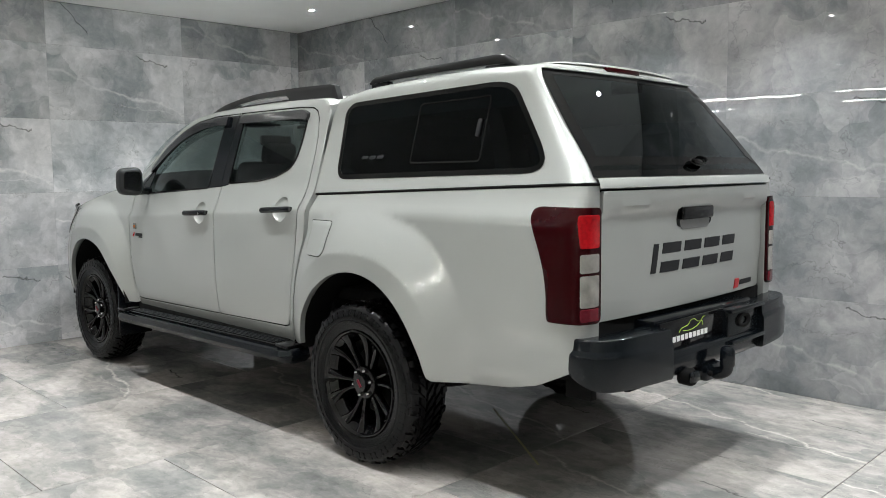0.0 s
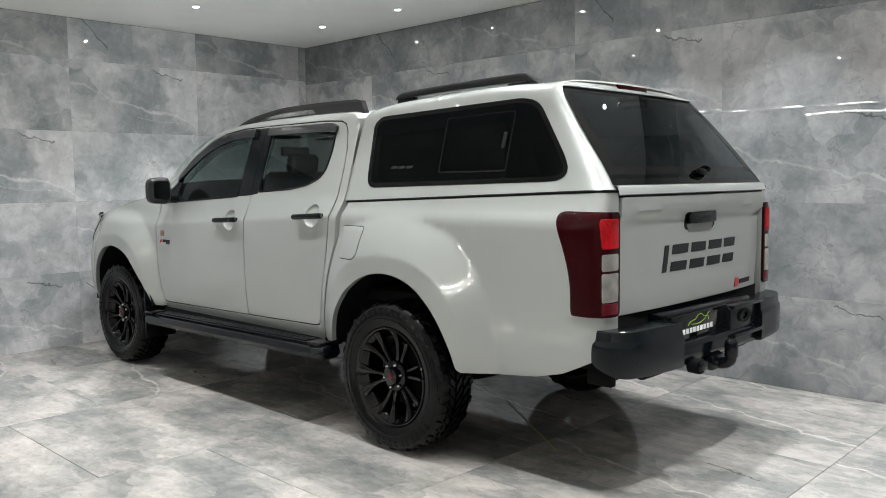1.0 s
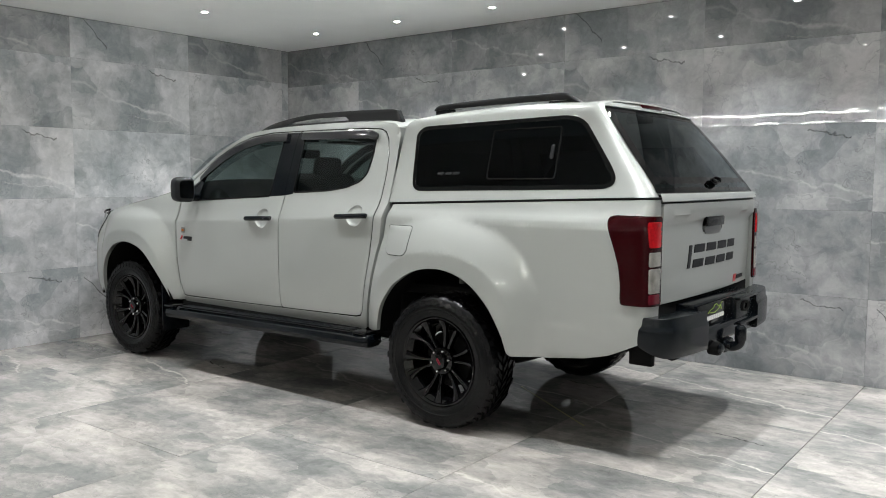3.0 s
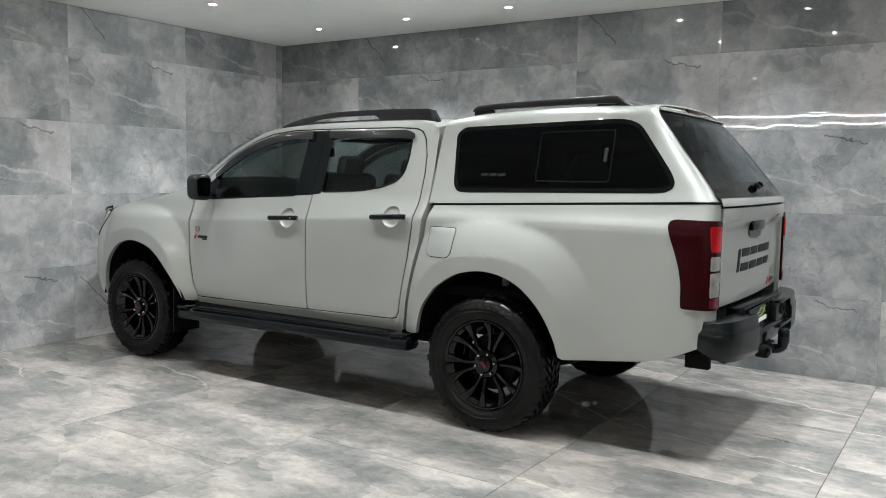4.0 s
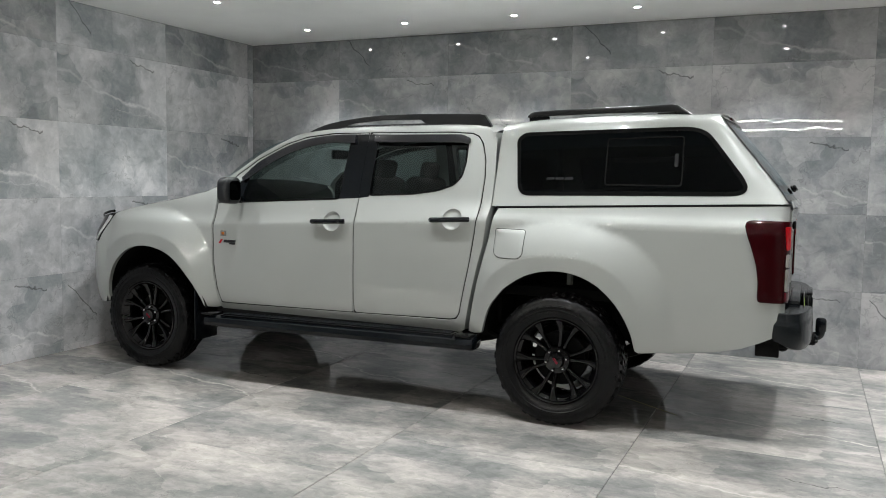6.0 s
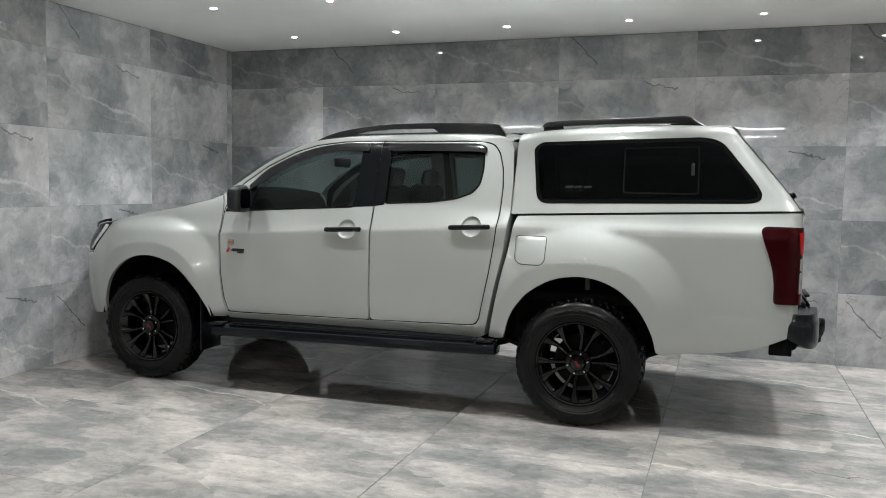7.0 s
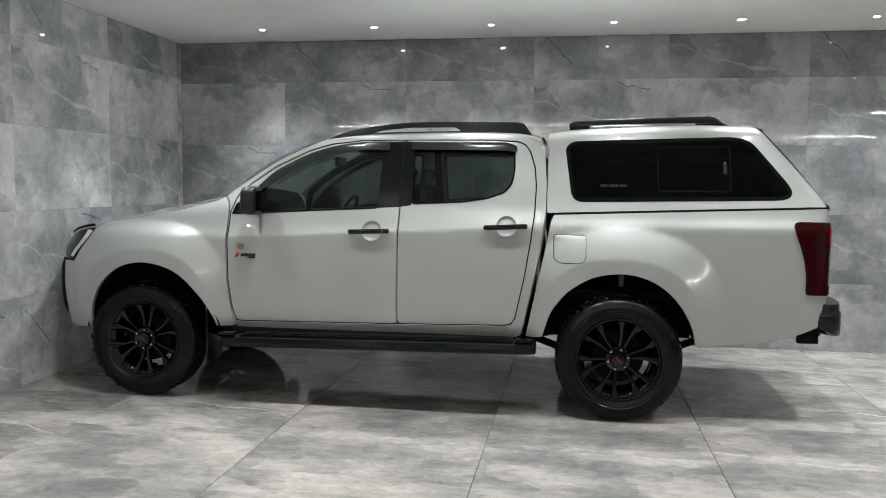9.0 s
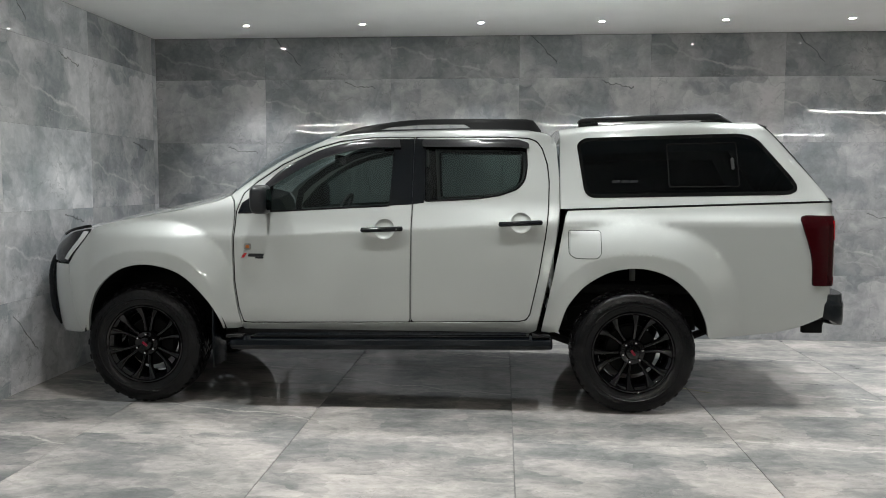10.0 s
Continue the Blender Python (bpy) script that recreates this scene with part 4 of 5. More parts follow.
# ---- tail lamps ----
LAMP = round_off([(4.080, 1.195), (4.094, 1.140), (4.122, 1.065), (4.146, 0.985), (4.158, 0.90), (4.157, 0.83), (4.160, 0.800), (4.393, 0.795), (4.393, 1.218), (4.11, 1.222), (4.086, 1.214)], 0.025)
for s in (-1, 1):
    lamp = new("tail_lamp")
    lamp.parent = truck
    panel("housing", LAMP, REDLENS, lamp, s, step=0.02, lip=0.015, out=0.012, label="dark red lens")
    for name, z0, z1, mat, words in (("stop_lens", 1.075, 1.192, BRIGHTRED, "bright red lens"), ("indicator_lens", 0.985, 1.050, CLEARLENS, "clear lens"),
                                     ("reverse_lens", 0.858, 0.972, CLEARLENS, "clear lens"), ("rear_reflector", 0.806, 0.850, DULLRED, "dull red reflector")):
        lean = 0.012 if z1 > 1.1 else 0
        panel(name, round_off([(4.294, z0), (4.380, z0), (4.380, z1), (4.294 - lean, z1)], 0.008), mat, lamp, s, step=0.02, lip=0.004, out=0.0145, label=words)


# ---- rear bumper and tow bar ----
bumper = new("rear_bumper")
bumper.parent = truck


def wing(s):
    """One end of the bumper: a moulding that wraps round the corner of the body."""
    plan = [(4.215, 0.775, 0.04), (4.255, 0.800, 0.07), (4.315, 0.795, 0.10), (4.360, 0.74, 0.12), (4.388, 0.64, 0.13), (4.402, 0.52, 0.14), (4.408, 0.43, 0.14), (4.409, 0.40, 0.13)]
    line = spline([(a, b, c) for a, b, c in plan], 4)
    rows = []
    for i, p in enumerate(line):
        t = i / (len(line) - 1)
        d = line[min(i + 1, len(line) - 1)] - line[max(i - 1, 0)]
        nx, ny = -d.y, d.x
        k = math.hypot(nx, ny)
        nx, ny = nx / k, ny / k
        top = 0.745 - 0.006 * t
        bot = 0.550 + 0.062 * step_up(0.42, 0.0, t) - 0.01 * t
        ring = []
        for o, z in ((-1, bot + 0.01), (-0.25, bot), (0.14, bot + 0.004), (0.172, bot + 0.012), (0.186, bot + 0.030), (0.192, bot + 0.055), (0.192, top - 0.070), (0.186, top - 0.062), (0.170, top - 0.056), (0.120, top - 0.046), (0.105, top - 0.040), (0.095, top - 0.012), (0.080, top - 0.003), (0.050, top), (-0.15, top), (-0.9, top)):
            d_in = p.z if o < 0 else 0.14
            ring.append(Vector((p.x + nx * o * d_in * 0.8, s * (p.y + ny * o * d_in * 0.8), z)))
        rows.append(ring)
    rows = [r + [r[0]] for r in rows]
    ob = grid_part("bumper_end", rows, BUMPER, bumper, "satin black steel bumper end", flip=(s > 0))
    bm = bmesh.new()
    bm.from_mesh(ob.data)
    bmesh.ops.remove_doubles(bm, verts=bm.verts, dist=1e-4)
    bmesh.ops.holes_fill(bm, edges=bm.edges)
    bmesh.ops.recalc_face_normals(bm, faces=bm.faces)
    bm.to_mesh(ob.data)
    bm.free()
    ob.data.shade_smooth()
    ob.data.set_sharp_from_angle(angle=radians(22))


wing(-1)
wing(1)
part("centre_beam", box(bmesh.new(), (4.25, -0.43, 0.575), (4.375, 0.43, 0.69), 0.015), BLACK, bumper)
part("centre_step", box(bmesh.new(), (4.26, -0.42, 0.69), (4.36, 0.42, 0.765), 0.012), BLACK, bumper)
part("lower_skirt", box(bmesh.new(), (4.28, -0.42, 0.538), (4.412, 0.44, 0.640), 0.03, 3), BLACK, bumper)
part("plate", box(bmesh.new(), (4.374, -0.42, 0.640), (4.380, 0.105, 0.757), 0.002), GLOSSBLACK, bumper, "black show plate")
WHITEINK = plain("white_lettering", (0.75, 0.75, 0.74), 0.5)
GREENINK = plain("green_logo", (0.35, 0.55, 0.05), 0.5)
for k in range(9):
    part("plate_bar", box(bmesh.new(), (4.3805, -0.325 + 0.0325 * k, 0.669), (4.3825, -0.302 + 0.0325 * k, 0.691)), WHITEINK, bumper, "plain white lettering bar")
for line in ([(-0.275, 0.704), (-0.262, 0.716), (-0.235, 0.722), (-0.205, 0.726), (-0.185, 0.741), (-0.155, 0.744), (-0.130, 0.732), (-0.100, 0.727)],
             [(-0.245, 0.707), (-0.190, 0.703), (-0.140, 0.710), (-0.110, 0.722), (-0.082, 0.742), (-0.065, 0.744)],
             [(-0.082, 0.708), (-0.086, 0.724), (-0.100, 0.729)]):
    raw("plate_logo", *tube([(4.382, y, z) for y, z in line], 0.0013, 6), GREENINK, bumper, "green swoosh mark")
part("bumper_pod", box(bmesh.new(), (4.30, 0.10, 0.60), (4.405, 0.42, 0.748), 0.010, 2), BUMPER, bumper, "black bumper pod")
part("pod_ledge", box(bmesh.new(), (4.38, 0.095, 0.598), (4.432, 0.425, 0.618), 0.006), BUMPER, bumper, "black lower pod ledge")
part("pod_rim", box(bmesh.new(), (4.395, 0.095, 0.735), (4.425, 0.425, 0.752), 0.006), BUMPER, bumper, "black upper pod rim")
raw("tow_eye", *[(lambda vf: ([Vector((4.41, 0.235, 0.69)) + Vector((v[1] * 0.5, v[0] * 1.35, v[2] * 0.72)) for v in vf[0]], vf[1]))(lathe([(0.022, 0.0), (0.032, 0.014), (0.043, 0.012), (0.045, -0.01)], 24))][0], DARK, bumper, "black recovery point surround")
tow = new("tow_bar")
tow.parent = truck
raw("cross_tube", *tube([(4.28, -0.50, 0.52), (4.28, 0, 0.52), (4.28, 0.50, 0.52)], 0.035, 12), DARK, tow)
raw("neck", *tube([(4.30, -0.05, 0.505), (4.38, -0.05, 0.505), (4.44, -0.05, 0.508), (4.472, -0.05, 0.525), (4.478, -0.05, 0.560)], 0.026, 14), BLACK, tow, "black swan neck")
v, f = lathe([(0.0, 0.048), (0.018, 0.047), (0.027, 0.040), (0.030, 0.028), (0.030, -0.030), (0.026, -0.036), (0.0, -0.036)], 20, "z")
raw("ball", [Vector((4.478 + x, -0.05 + y, 0.577 + z)) for x, y, z in v], f, BLACK, tow, "black tow ball cap")
part("hitch_block", box(bmesh.new(), (4.33, -0.125, 0.480), (4.428, 0.005, 0.548), 0.012), BLACK, tow)
for y in (-0.105, -0.015):
    raw("hitch_bolt", *[(lambda vf: ([Vector((4.428 - q[1], y + q[0], 0.515 + q[2])) for q in vf[0]], vf[1]))(lathe([(0.0, -0.012), (0.011, -0.011), (0.012, 0.0)], 6))][0], DARK, tow)
v, f = lathe([(0.0, -0.030), (0.030, -0.029), (0.036, -0.018), (0.034, 0.03), (0.0, 0.05)], 20)
raw("socket", [Vector((4.42 - y, -0.27 + x, 0.530 + z)) for x, y, z in v], f, DARK, tow, "black trailer socket")
part("socket_lid", box(bmesh.new(), (4.440, -0.305, 0.512), (4.462, -0.240, 0.556), 0.010, 3), BLACK, tow, "black hinged socket lid")
for y in (-0.70, 0.70):
    part("bumper_plate", box(bmesh.new(), (4.15, y - 0.02, 0.490), (4.27, y + 0.02, 0.575), 0.006), DARK, bumper)
for y in (-0.62, 0.62):
    part("bumper_bracket", box(bmesh.new(), (4.20, y - 0.04, 0.53), (4.30, y + 0.04, 0.60), 0.008), DARK, bumper)
part("recess_cover", box(bmesh.new(), (4.10, -0.72, 0.62), (4.262, 0.72, 0.79), 0.01), DARK, bumper)


# ---- wheels ----
R_TYRE = 0.380


def make_wheel():
    wheel = new("wheel")
    wheel.parent = truck
    prof = [(0.240, 0.095), (0.250, 0.108), (0.262, 0.113), (0.300, 0.124), (0.335, 0.123), (0.356, 0.113), (0.367, 0.098), (0.3705, 0.06), (0.3715, 0.0)]
    prof = prof + [(r, -h) for r, h in prof[-2::-1]]
    verts, faces = lathe(prof, 72)

    def block(a0, a1, h0, h1, r0, r1, skew=0.0):
        k = len(verts)
        for r, cut in ((r0, 0.0), (r1, 0.12)):
            for a, h in ((a0, h0), (a1, h0), (a1, h1), (a0, h1)):
                am, hm = (a0 + a1) / 2, (h0 + h1) / 2
                aa, hh = am + (a - am) * (1 - cut), hm + (h - hm) * (1 - cut)
                aa += skew * (hh - hm) / 0.1
                rr = r - (0.010 if abs(hh) > 0.10 else 0.0) - (0.016 if abs(hh) > 0.112 else 0.0)
                verts.append((rr * math.cos(aa), hh, rr * math.sin(aa)))
        for f in ((4, 5, 6, 7), (0, 1, 5, 4), (1, 2, 6, 5), (2, 3, 7, 6), (3, 0, 4, 7)):
            faces.append(tuple(k + i for i in f))

    lugs = 48
    for i in range(lugs):
        a, w = 2 * math.pi * i / lugs, 2 * math.pi / lugs
        for sgn in (-1, 1):
            long = 0.116 if i % 2 else 0.110
            block(a, a + w * 0.66, *sorted((sgn * 0.070, sgn * long)), 0.362, R_TYRE, 0.05 * sgn)
            block(a + w * 0.3, a + w * 0.95, *sorted((sgn * 0.028, sgn * 0.062)), 0.366, R_TYRE, 0.25 * sgn)
        block(a + w * 0.1, a + w * 0.7, -0.021, 0.021, 0.366, R_TYRE, 0.3)
        for sgn in (-1, 1):
            k = len(verts)
            for r, h in ((0.318, 0.1235), (0.348, 0.118), (0.348, 0.121), (0.318, 0.1268)):
                for aa in (a + w * 0.1, a + w * (0.55 if i % 2 else 0.75)):
                    verts.append((r * math.cos(aa), sgn * h, r * math.sin(aa)))
            faces.extend([(k, k + 1, k + 3, k + 2), (k + 4, k + 5, k + 7, k + 6), (k + 2, k + 3, k + 5, k + 4), (k, k + 2, k + 4, k + 6), (k + 1, k + 3, k + 5, k + 7)])
    # raised ring and lettering bars on the sidewall
    ring = lathe([(0.292, 0.1225), (0.295, 0.1255), (0.299, 0.1255), (0.302, 0.1245)], 72)
    for sgn in (-1, 1):
        k = len(verts)
        verts += [(v[0], sgn * v[1], v[2]) for v in ring[0]]
        faces += [tuple(k + i for i in f) for f in ring[1]]
    tyre = raw("tyre", verts, faces, RUBBER, wheel, "black all-terrain tyre", 30)
    rim_prof = [(0.205, 0.10), (0.200, 0.02), (0.208, -0.060), (0.222, -0.080), (0.232, -0.088), (0.238, -0.098), (0.247, -0.104), (0.250, -0.112), (0.245, -0.116), (0.239, -0.112), (0.233, -0.100)]
    rim = raw("rim", *lathe(rim_prof, 64), WHEELBLACK, wheel, "gloss black alloy rim")
    for p in range(6):
        for q in (-1, 1):
            mid_a = 2 * math.pi * p / 6 + math.radians(90)
            bm = bmesh.new()
            rows = []
            for r, w, yf, yb, ridge in ((0.060, 0.013, -0.060, -0.02, 0.010), (0.085, 0.0115, -0.066, -0.03, 0.014), (0.125, 0.0115, -0.068, -0.035, 0.018), (0.165, 0.0135, -0.074, -0.045, 0.020), (0.195, 0.019, -0.083, -0.05, 0.020), (0.218, 0.024, -0.094, -0.06, 0.016), (0.236, 0.029, -0.104, -0.07, 0.010)):
                a = mid_a + q * math.radians(11.0 + 4.0 * (r - 0.06) / 0.176 - 3.0 * math.sin(math.pi * (r - 0.06) / 0.176))
                ca, sa = math.cos(a), math.sin(a)
                row = []
                section_points = [(-w, yb)] + [(w * math.cos(t), yf + ridge * (1 - math.sin(t) ** 0.8)) for t in [math.pi * (1 - k / 8) for k in range(9)]] + [(w, yb)]
                for o, y in section_points:
                    t = o
                    row.append(bm.verts.new((r * ca - t * sa, y, r * sa + t * ca)))
                rows.append(row)
            for r0, r1 in zip(rows, rows[1:]):
                for j in range(11):
                    bm.faces.new((r0[j], r0[(j + 1) % 11], r1[(j + 1) % 11], r1[j]))
            bm.faces.new(rows[0][::-1])
            bm.faces.new(rows[-1])
            bmesh.ops.recalc_face_normals(bm, faces=bm.faces)
            part("spoke", bm, WHEELBLACK, rim, angle=60)
    raw("hub", *lathe([(0.082, -0.02), (0.080, -0.066), (0.074, -0.074), (0.048, -0.076), (0.044, -0.070), (0.043, -0.090), (0.040, -0.097), (0.0, -0.100)], 36), WHEELBLACK, wheel, "gloss black hub")
    part("cap_mark", box(bmesh.new(), (-0.020, -0.1025, -0.007), (0.020, -0.098, 0.007), 0.001, 1, pose(0, 0, 0, 0, 35, 0)), DULLRED, wheel, "small red cap mark")
    for k in range(6):
        a = 2 * math.pi * (k + 0.5) / 6
        v, f = lathe([(0.0, -0.092), (0.006, -0.091), (0.009, -0.086), (0.009, -0.07)], 6)
        raw("lug_nut", [(x + 0.061 * math.cos(a), y, z + 0.061 * math.sin(a)) for x, y, z in v], f, CHROME, wheel, "chrome lug nut", 20)
    raw("brake_drum", *lathe([(0.0, -0.005), (0.150, -0.004), (0.158, 0.005), (0.155, 0.07), (0.0, 0.075)], 32), DARK, wheel)
    return wheel


wheel = make_wheel()
wheel.matrix_basis = pose(3.093, -0.783, R_TYRE, 0, 17, 0)
copy_thing(wheel, pose(0.005, -0.752, R_TYRE, 0, 4, 0))
copy_thing(wheel, pose(3.093, 0.783, R_TYRE, 0, 40, 180))
copy_thing(wheel, pose(0.005, 0.77, R_TYRE, 0, 25, 180))

# ---- arches, underside ----
for s in (-1, 1):
    for (xc, zc), outline in zip(WHEELS, (ARCH_F, ARCH_R)):
        rows = []
        for y in (0.87, 0.80, 0.68, 0.56, 0.45):
            rows.append([Vector((xc + (u - xc) * 1.045, s * y, zc + (z - zc) * 1.045 - 0.012)) for u, z in [(outline[0][0], 0.49)] + outline + [(outline[-1][0], 0.49)]])
        grid_part("wheel_arch_liner", rows, DARK, truck, flip=(s > 0))
        last = rows[-1]
        raw("arch_wall", last + [Vector((p.x, p.y, 0.45)) for p in last], [(i, i + 1, len(last) + i + 1, len(last) + i) for i in range(len(last) - 1)], DARK, truck)
chassis = new("chassis")
chassis.parent = truck
for s in (-1, 1):
    raw("frame_rail", *tube([(-0.7, s * 0.40, 0.50), (0.4, s * 0.40, 0.47), (2.3, s * 0.42, 0.46), (3.1, s * 0.42, 0.60), (4.25, s * 0.42, 0.58)], 0.055, 8, 1.4), DARK, chassis)
    raw("leaf_spring", *tube([(2.50, s * 0.52, 0.46), (2.8, s * 0.52, 0.36), (3.09, s * 0.52, 0.33), (3.4, s * 0.52, 0.38), (3.75, s * 0.52, 0.52)], 0.03, 8, 0.8), DARK, chassis)
    raw("damper", *tube([(3.25, s * 0.48, 0.36), (3.32, s * 0.46, 0.55), (3.38, s * 0.44, 0.75)], 0.028, 10), DARK, chassis)
    part("mud_flap", box(bmesh.new(), (0.462, min(s * 0.885, s * 0.655), 0.245), (0.475, max(s * 0.885, s * 0.655), 0.62), 0.004), BLACK, truck, "black rubber mud flap")
    part("arch_bracket", box(bmesh.new(), (3.095, min(s * 0.70, s * 0.66), 0.80), (3.125, max(s * 0.70, s * 0.66), 0.90), 0.004), DULLSTEEL, truck, "dull steel bracket")
raw("rear_axle", *tube([(3.093, -0.68, 0.38), (3.093, 0, 0.38), (3.093, 0.68, 0.38)], 0.045, 12), DARK, chassis)
bm = bmesh.new()
bmesh.ops.create_uvsphere(bm, u_segments=20, v_segments=12, radius=0.135, matrix=Matrix.Translation((3.10, 0.06, 0.385)))
part("differential", bm, DARK, chassis)
raw("front_axle", *tube([(0.005, -0.66, 0.38), (0.005, 0, 0.34), (0.005, 0.66, 0.38)], 0.04, 10), DARK, chassis)
part("engine_guard", box(bmesh.new(), (-0.55, -0.36, 0.30), (0.65, 0.36, 0.55), 0.06), DARK, chassis)
part("gearbox", box(bmesh.new(), (0.65, -0.22, 0.28), (1.75, 0.22, 0.55), 0.06), DARK, chassis)
part("fuel_tank", box(bmesh.new(), (1.55, 0.20, 0.30), (2.45, 0.60, 0.52), 0.05), DARK, chassis)
raw("exhaust", *tube([(1.7, -0.25, 0.36), (2.4, -0.30, 0.36), (2.8, -0.30, 0.52), (3.3, -0.35, 0.60), (3.5, -0.35, 0.62), (3.6, -0.35, 0.62)], 0.035, 10), DARK, chassis)
part("prop_shaft", box(bmesh.new(), (1.75, -0.03, 0.36), (3.0, 0.03, 0.42), 0.02), DARK, chassis)
part("cab_floor", box(bmesh.new(), (0.52, -0.765, 0.475), (2.50, 0.765, 0.56), 0.02), DARK, chassis)
part("bed_floor", box(bmesh.new(), (2.69, -0.70, 0.72), (4.24, 0.70, 0.78), 0.01), DARK, chassis)
part("bed_front_wall", box(bmesh.new(), (2.675, -0.72, 0.55), (2.70, 0.72, 1.28), 0.005), DARK, chassis)
for s in (-1, 1):
    part("bed_inner_wall", box(bmesh.new(), (3.62, min(s * 0.62, s * 0.72), 0.55), (4.24, max(s * 0.62, s * 0.72), 1.24), 0.01), DARK, chassis)
    part("bed_upper_wall", box(bmesh.new(), (2.70, min(s * 0.68, s * 0.75), 0.97), (4.24, max(s * 0.68, s * 0.75), 1.25), 0.01), DARK, chassis)

# ---- side steps ----
for s in (-1, 1):
    stepb = new("side_step")
    stepb.parent = truck
    rows = []
    for x, k in ((0.585, 0.75), (0.60, 0.93), (0.66, 1.0), (1.2, 1.0), (2.0, 1.0), (2.52, 1.0), (2.585, 0.95), (2.60, 0.80)):
        zc = 0.404 + (x - 0.585) * 0.013
        ring = []
        for y, z in ((0.79, -0.012), (0.80, 0.034), (0.84, 0.046), (0.915, 0.044), (0.945, 0.028), (0.955, 0.0), (0.945, -0.026), (0.90, -0.040), (0.82, -0.036)):
            ring.append(Vector((x, s * (0.86 + (y - 0.86) * k), zc + z * k)))
        rows.append(ring + [ring[0]])
    ob = grid_part("step_tube", rows, BLACK, stepb, "satin black side step", flip=(s < 0))
    bm = bmesh.new()
    bm.from_mesh(ob.data)
    bmesh.ops.remove_doubles(bm, verts=bm.verts, dist=1e-4)
    bmesh.ops.holes_fill(bm, edges=bm.edges)
    bmesh.ops.recalc_face_normals(bm, faces=bm.faces)
    bm.to_mesh(ob.data)
    bm.free()
    for x0, x1 in ((0.72, 2.46),):
        z = 0.449 + (x0 - 0.585) * 0.013
        lo, hi = sorted((s * 0.835, s * 0.925))
        bm = bmesh.new()
        box(bm, (-(x1 - x0) / 2, lo, 0), ((x1 - x0) / 2, hi, 0.010), 0.004, 2, pose((x0 + x1) / 2, 0, 0.448 + ((x0 + x1) / 2 - 0.585) * 0.013, 0, -0.74, 0))
        part("tread_pad", bm, GLOSSBLACK, stepb, "ribbed black tread pad")
        for k in range(4):
            y = s * (0.848 + 0.021 * k)
            raw("tread_rib", *tube([(x0 + 0.02, y, 0.461 + (x0 - 0.585) * 0.013), (x1 - 0.02, y, 0.461 + (x1 - 0.585) * 0.013)], 0.004, 6, per=2), BLACK, stepb)
    for x in (0.62, 2.53):
        lo, hi = sorted((s * 0.82, s * 0.935))
        part("end_cap", box(bmesh.new(), (x - 0.055, lo, 0.445 + (x - 0.585) * 0.013), (x + 0.055, hi, 0.463 + (x - 0.585) * 0.013), 0.008), GLOSSBLACK, stepb, "gloss black end cap")
    for x in (0.9, 1.6, 2.3):
        lo, hi = sorted((s * 0.62, s * 0.84))
        part("step_bracket", box(bmesh.new(), (x - 0.03, lo, 0.40), (x + 0.03, hi, 0.44), 0.005), DARK, stepb)
    lo, hi = sorted((s * 0.70, s * 0.80))
    part("sill_cover", box(bmesh.new(), (0.60, lo, 0.44), (2.50, hi, 0.485), 0.01), DARK, truck, "black sill underside")


# ---- cab roof rails ----
def flat_at(y0):
    def f(u, z, s=-1, out=0.0):
        return Vector((u, s * (y0 + out - 0.25 * (z - 1.72)), z))
    return f


RAIL = curve_points([(1.165, 1.700), (1.26, 1.745), (1.377, 1.779), (1.55, 1.806), (1.744, 1.824), (2.10, 1.829), (2.44, 1.824)]) + [(2.485, 1.815), (2.532, 1.752), (2.535, 1.735), (2.10, 1.745), (1.55, 1.735), (1.30, 1.715)]
RAIL_HOLE = round_off([(1.47, 1.757), (2.085, 1.768), (2.04, 1.796), (1.75, 1.794), (1.56, 1.778)], 0.012)
for s in (-1, 1):
    panel("roof_rail", RAIL, SATIN, truck, s, step=0.03, holes=[RAIL_HOLE], lip=0.035, out=0.0, surface=flat_at(0.548), label="satin black roof rail")
    panel("roof_rail_back", RAIL, BLACK, truck, s, step=0.05, holes=[RAIL_HOLE], lip=0.0, surface=flat_at(0.514), label="satin black roof rail inner face")

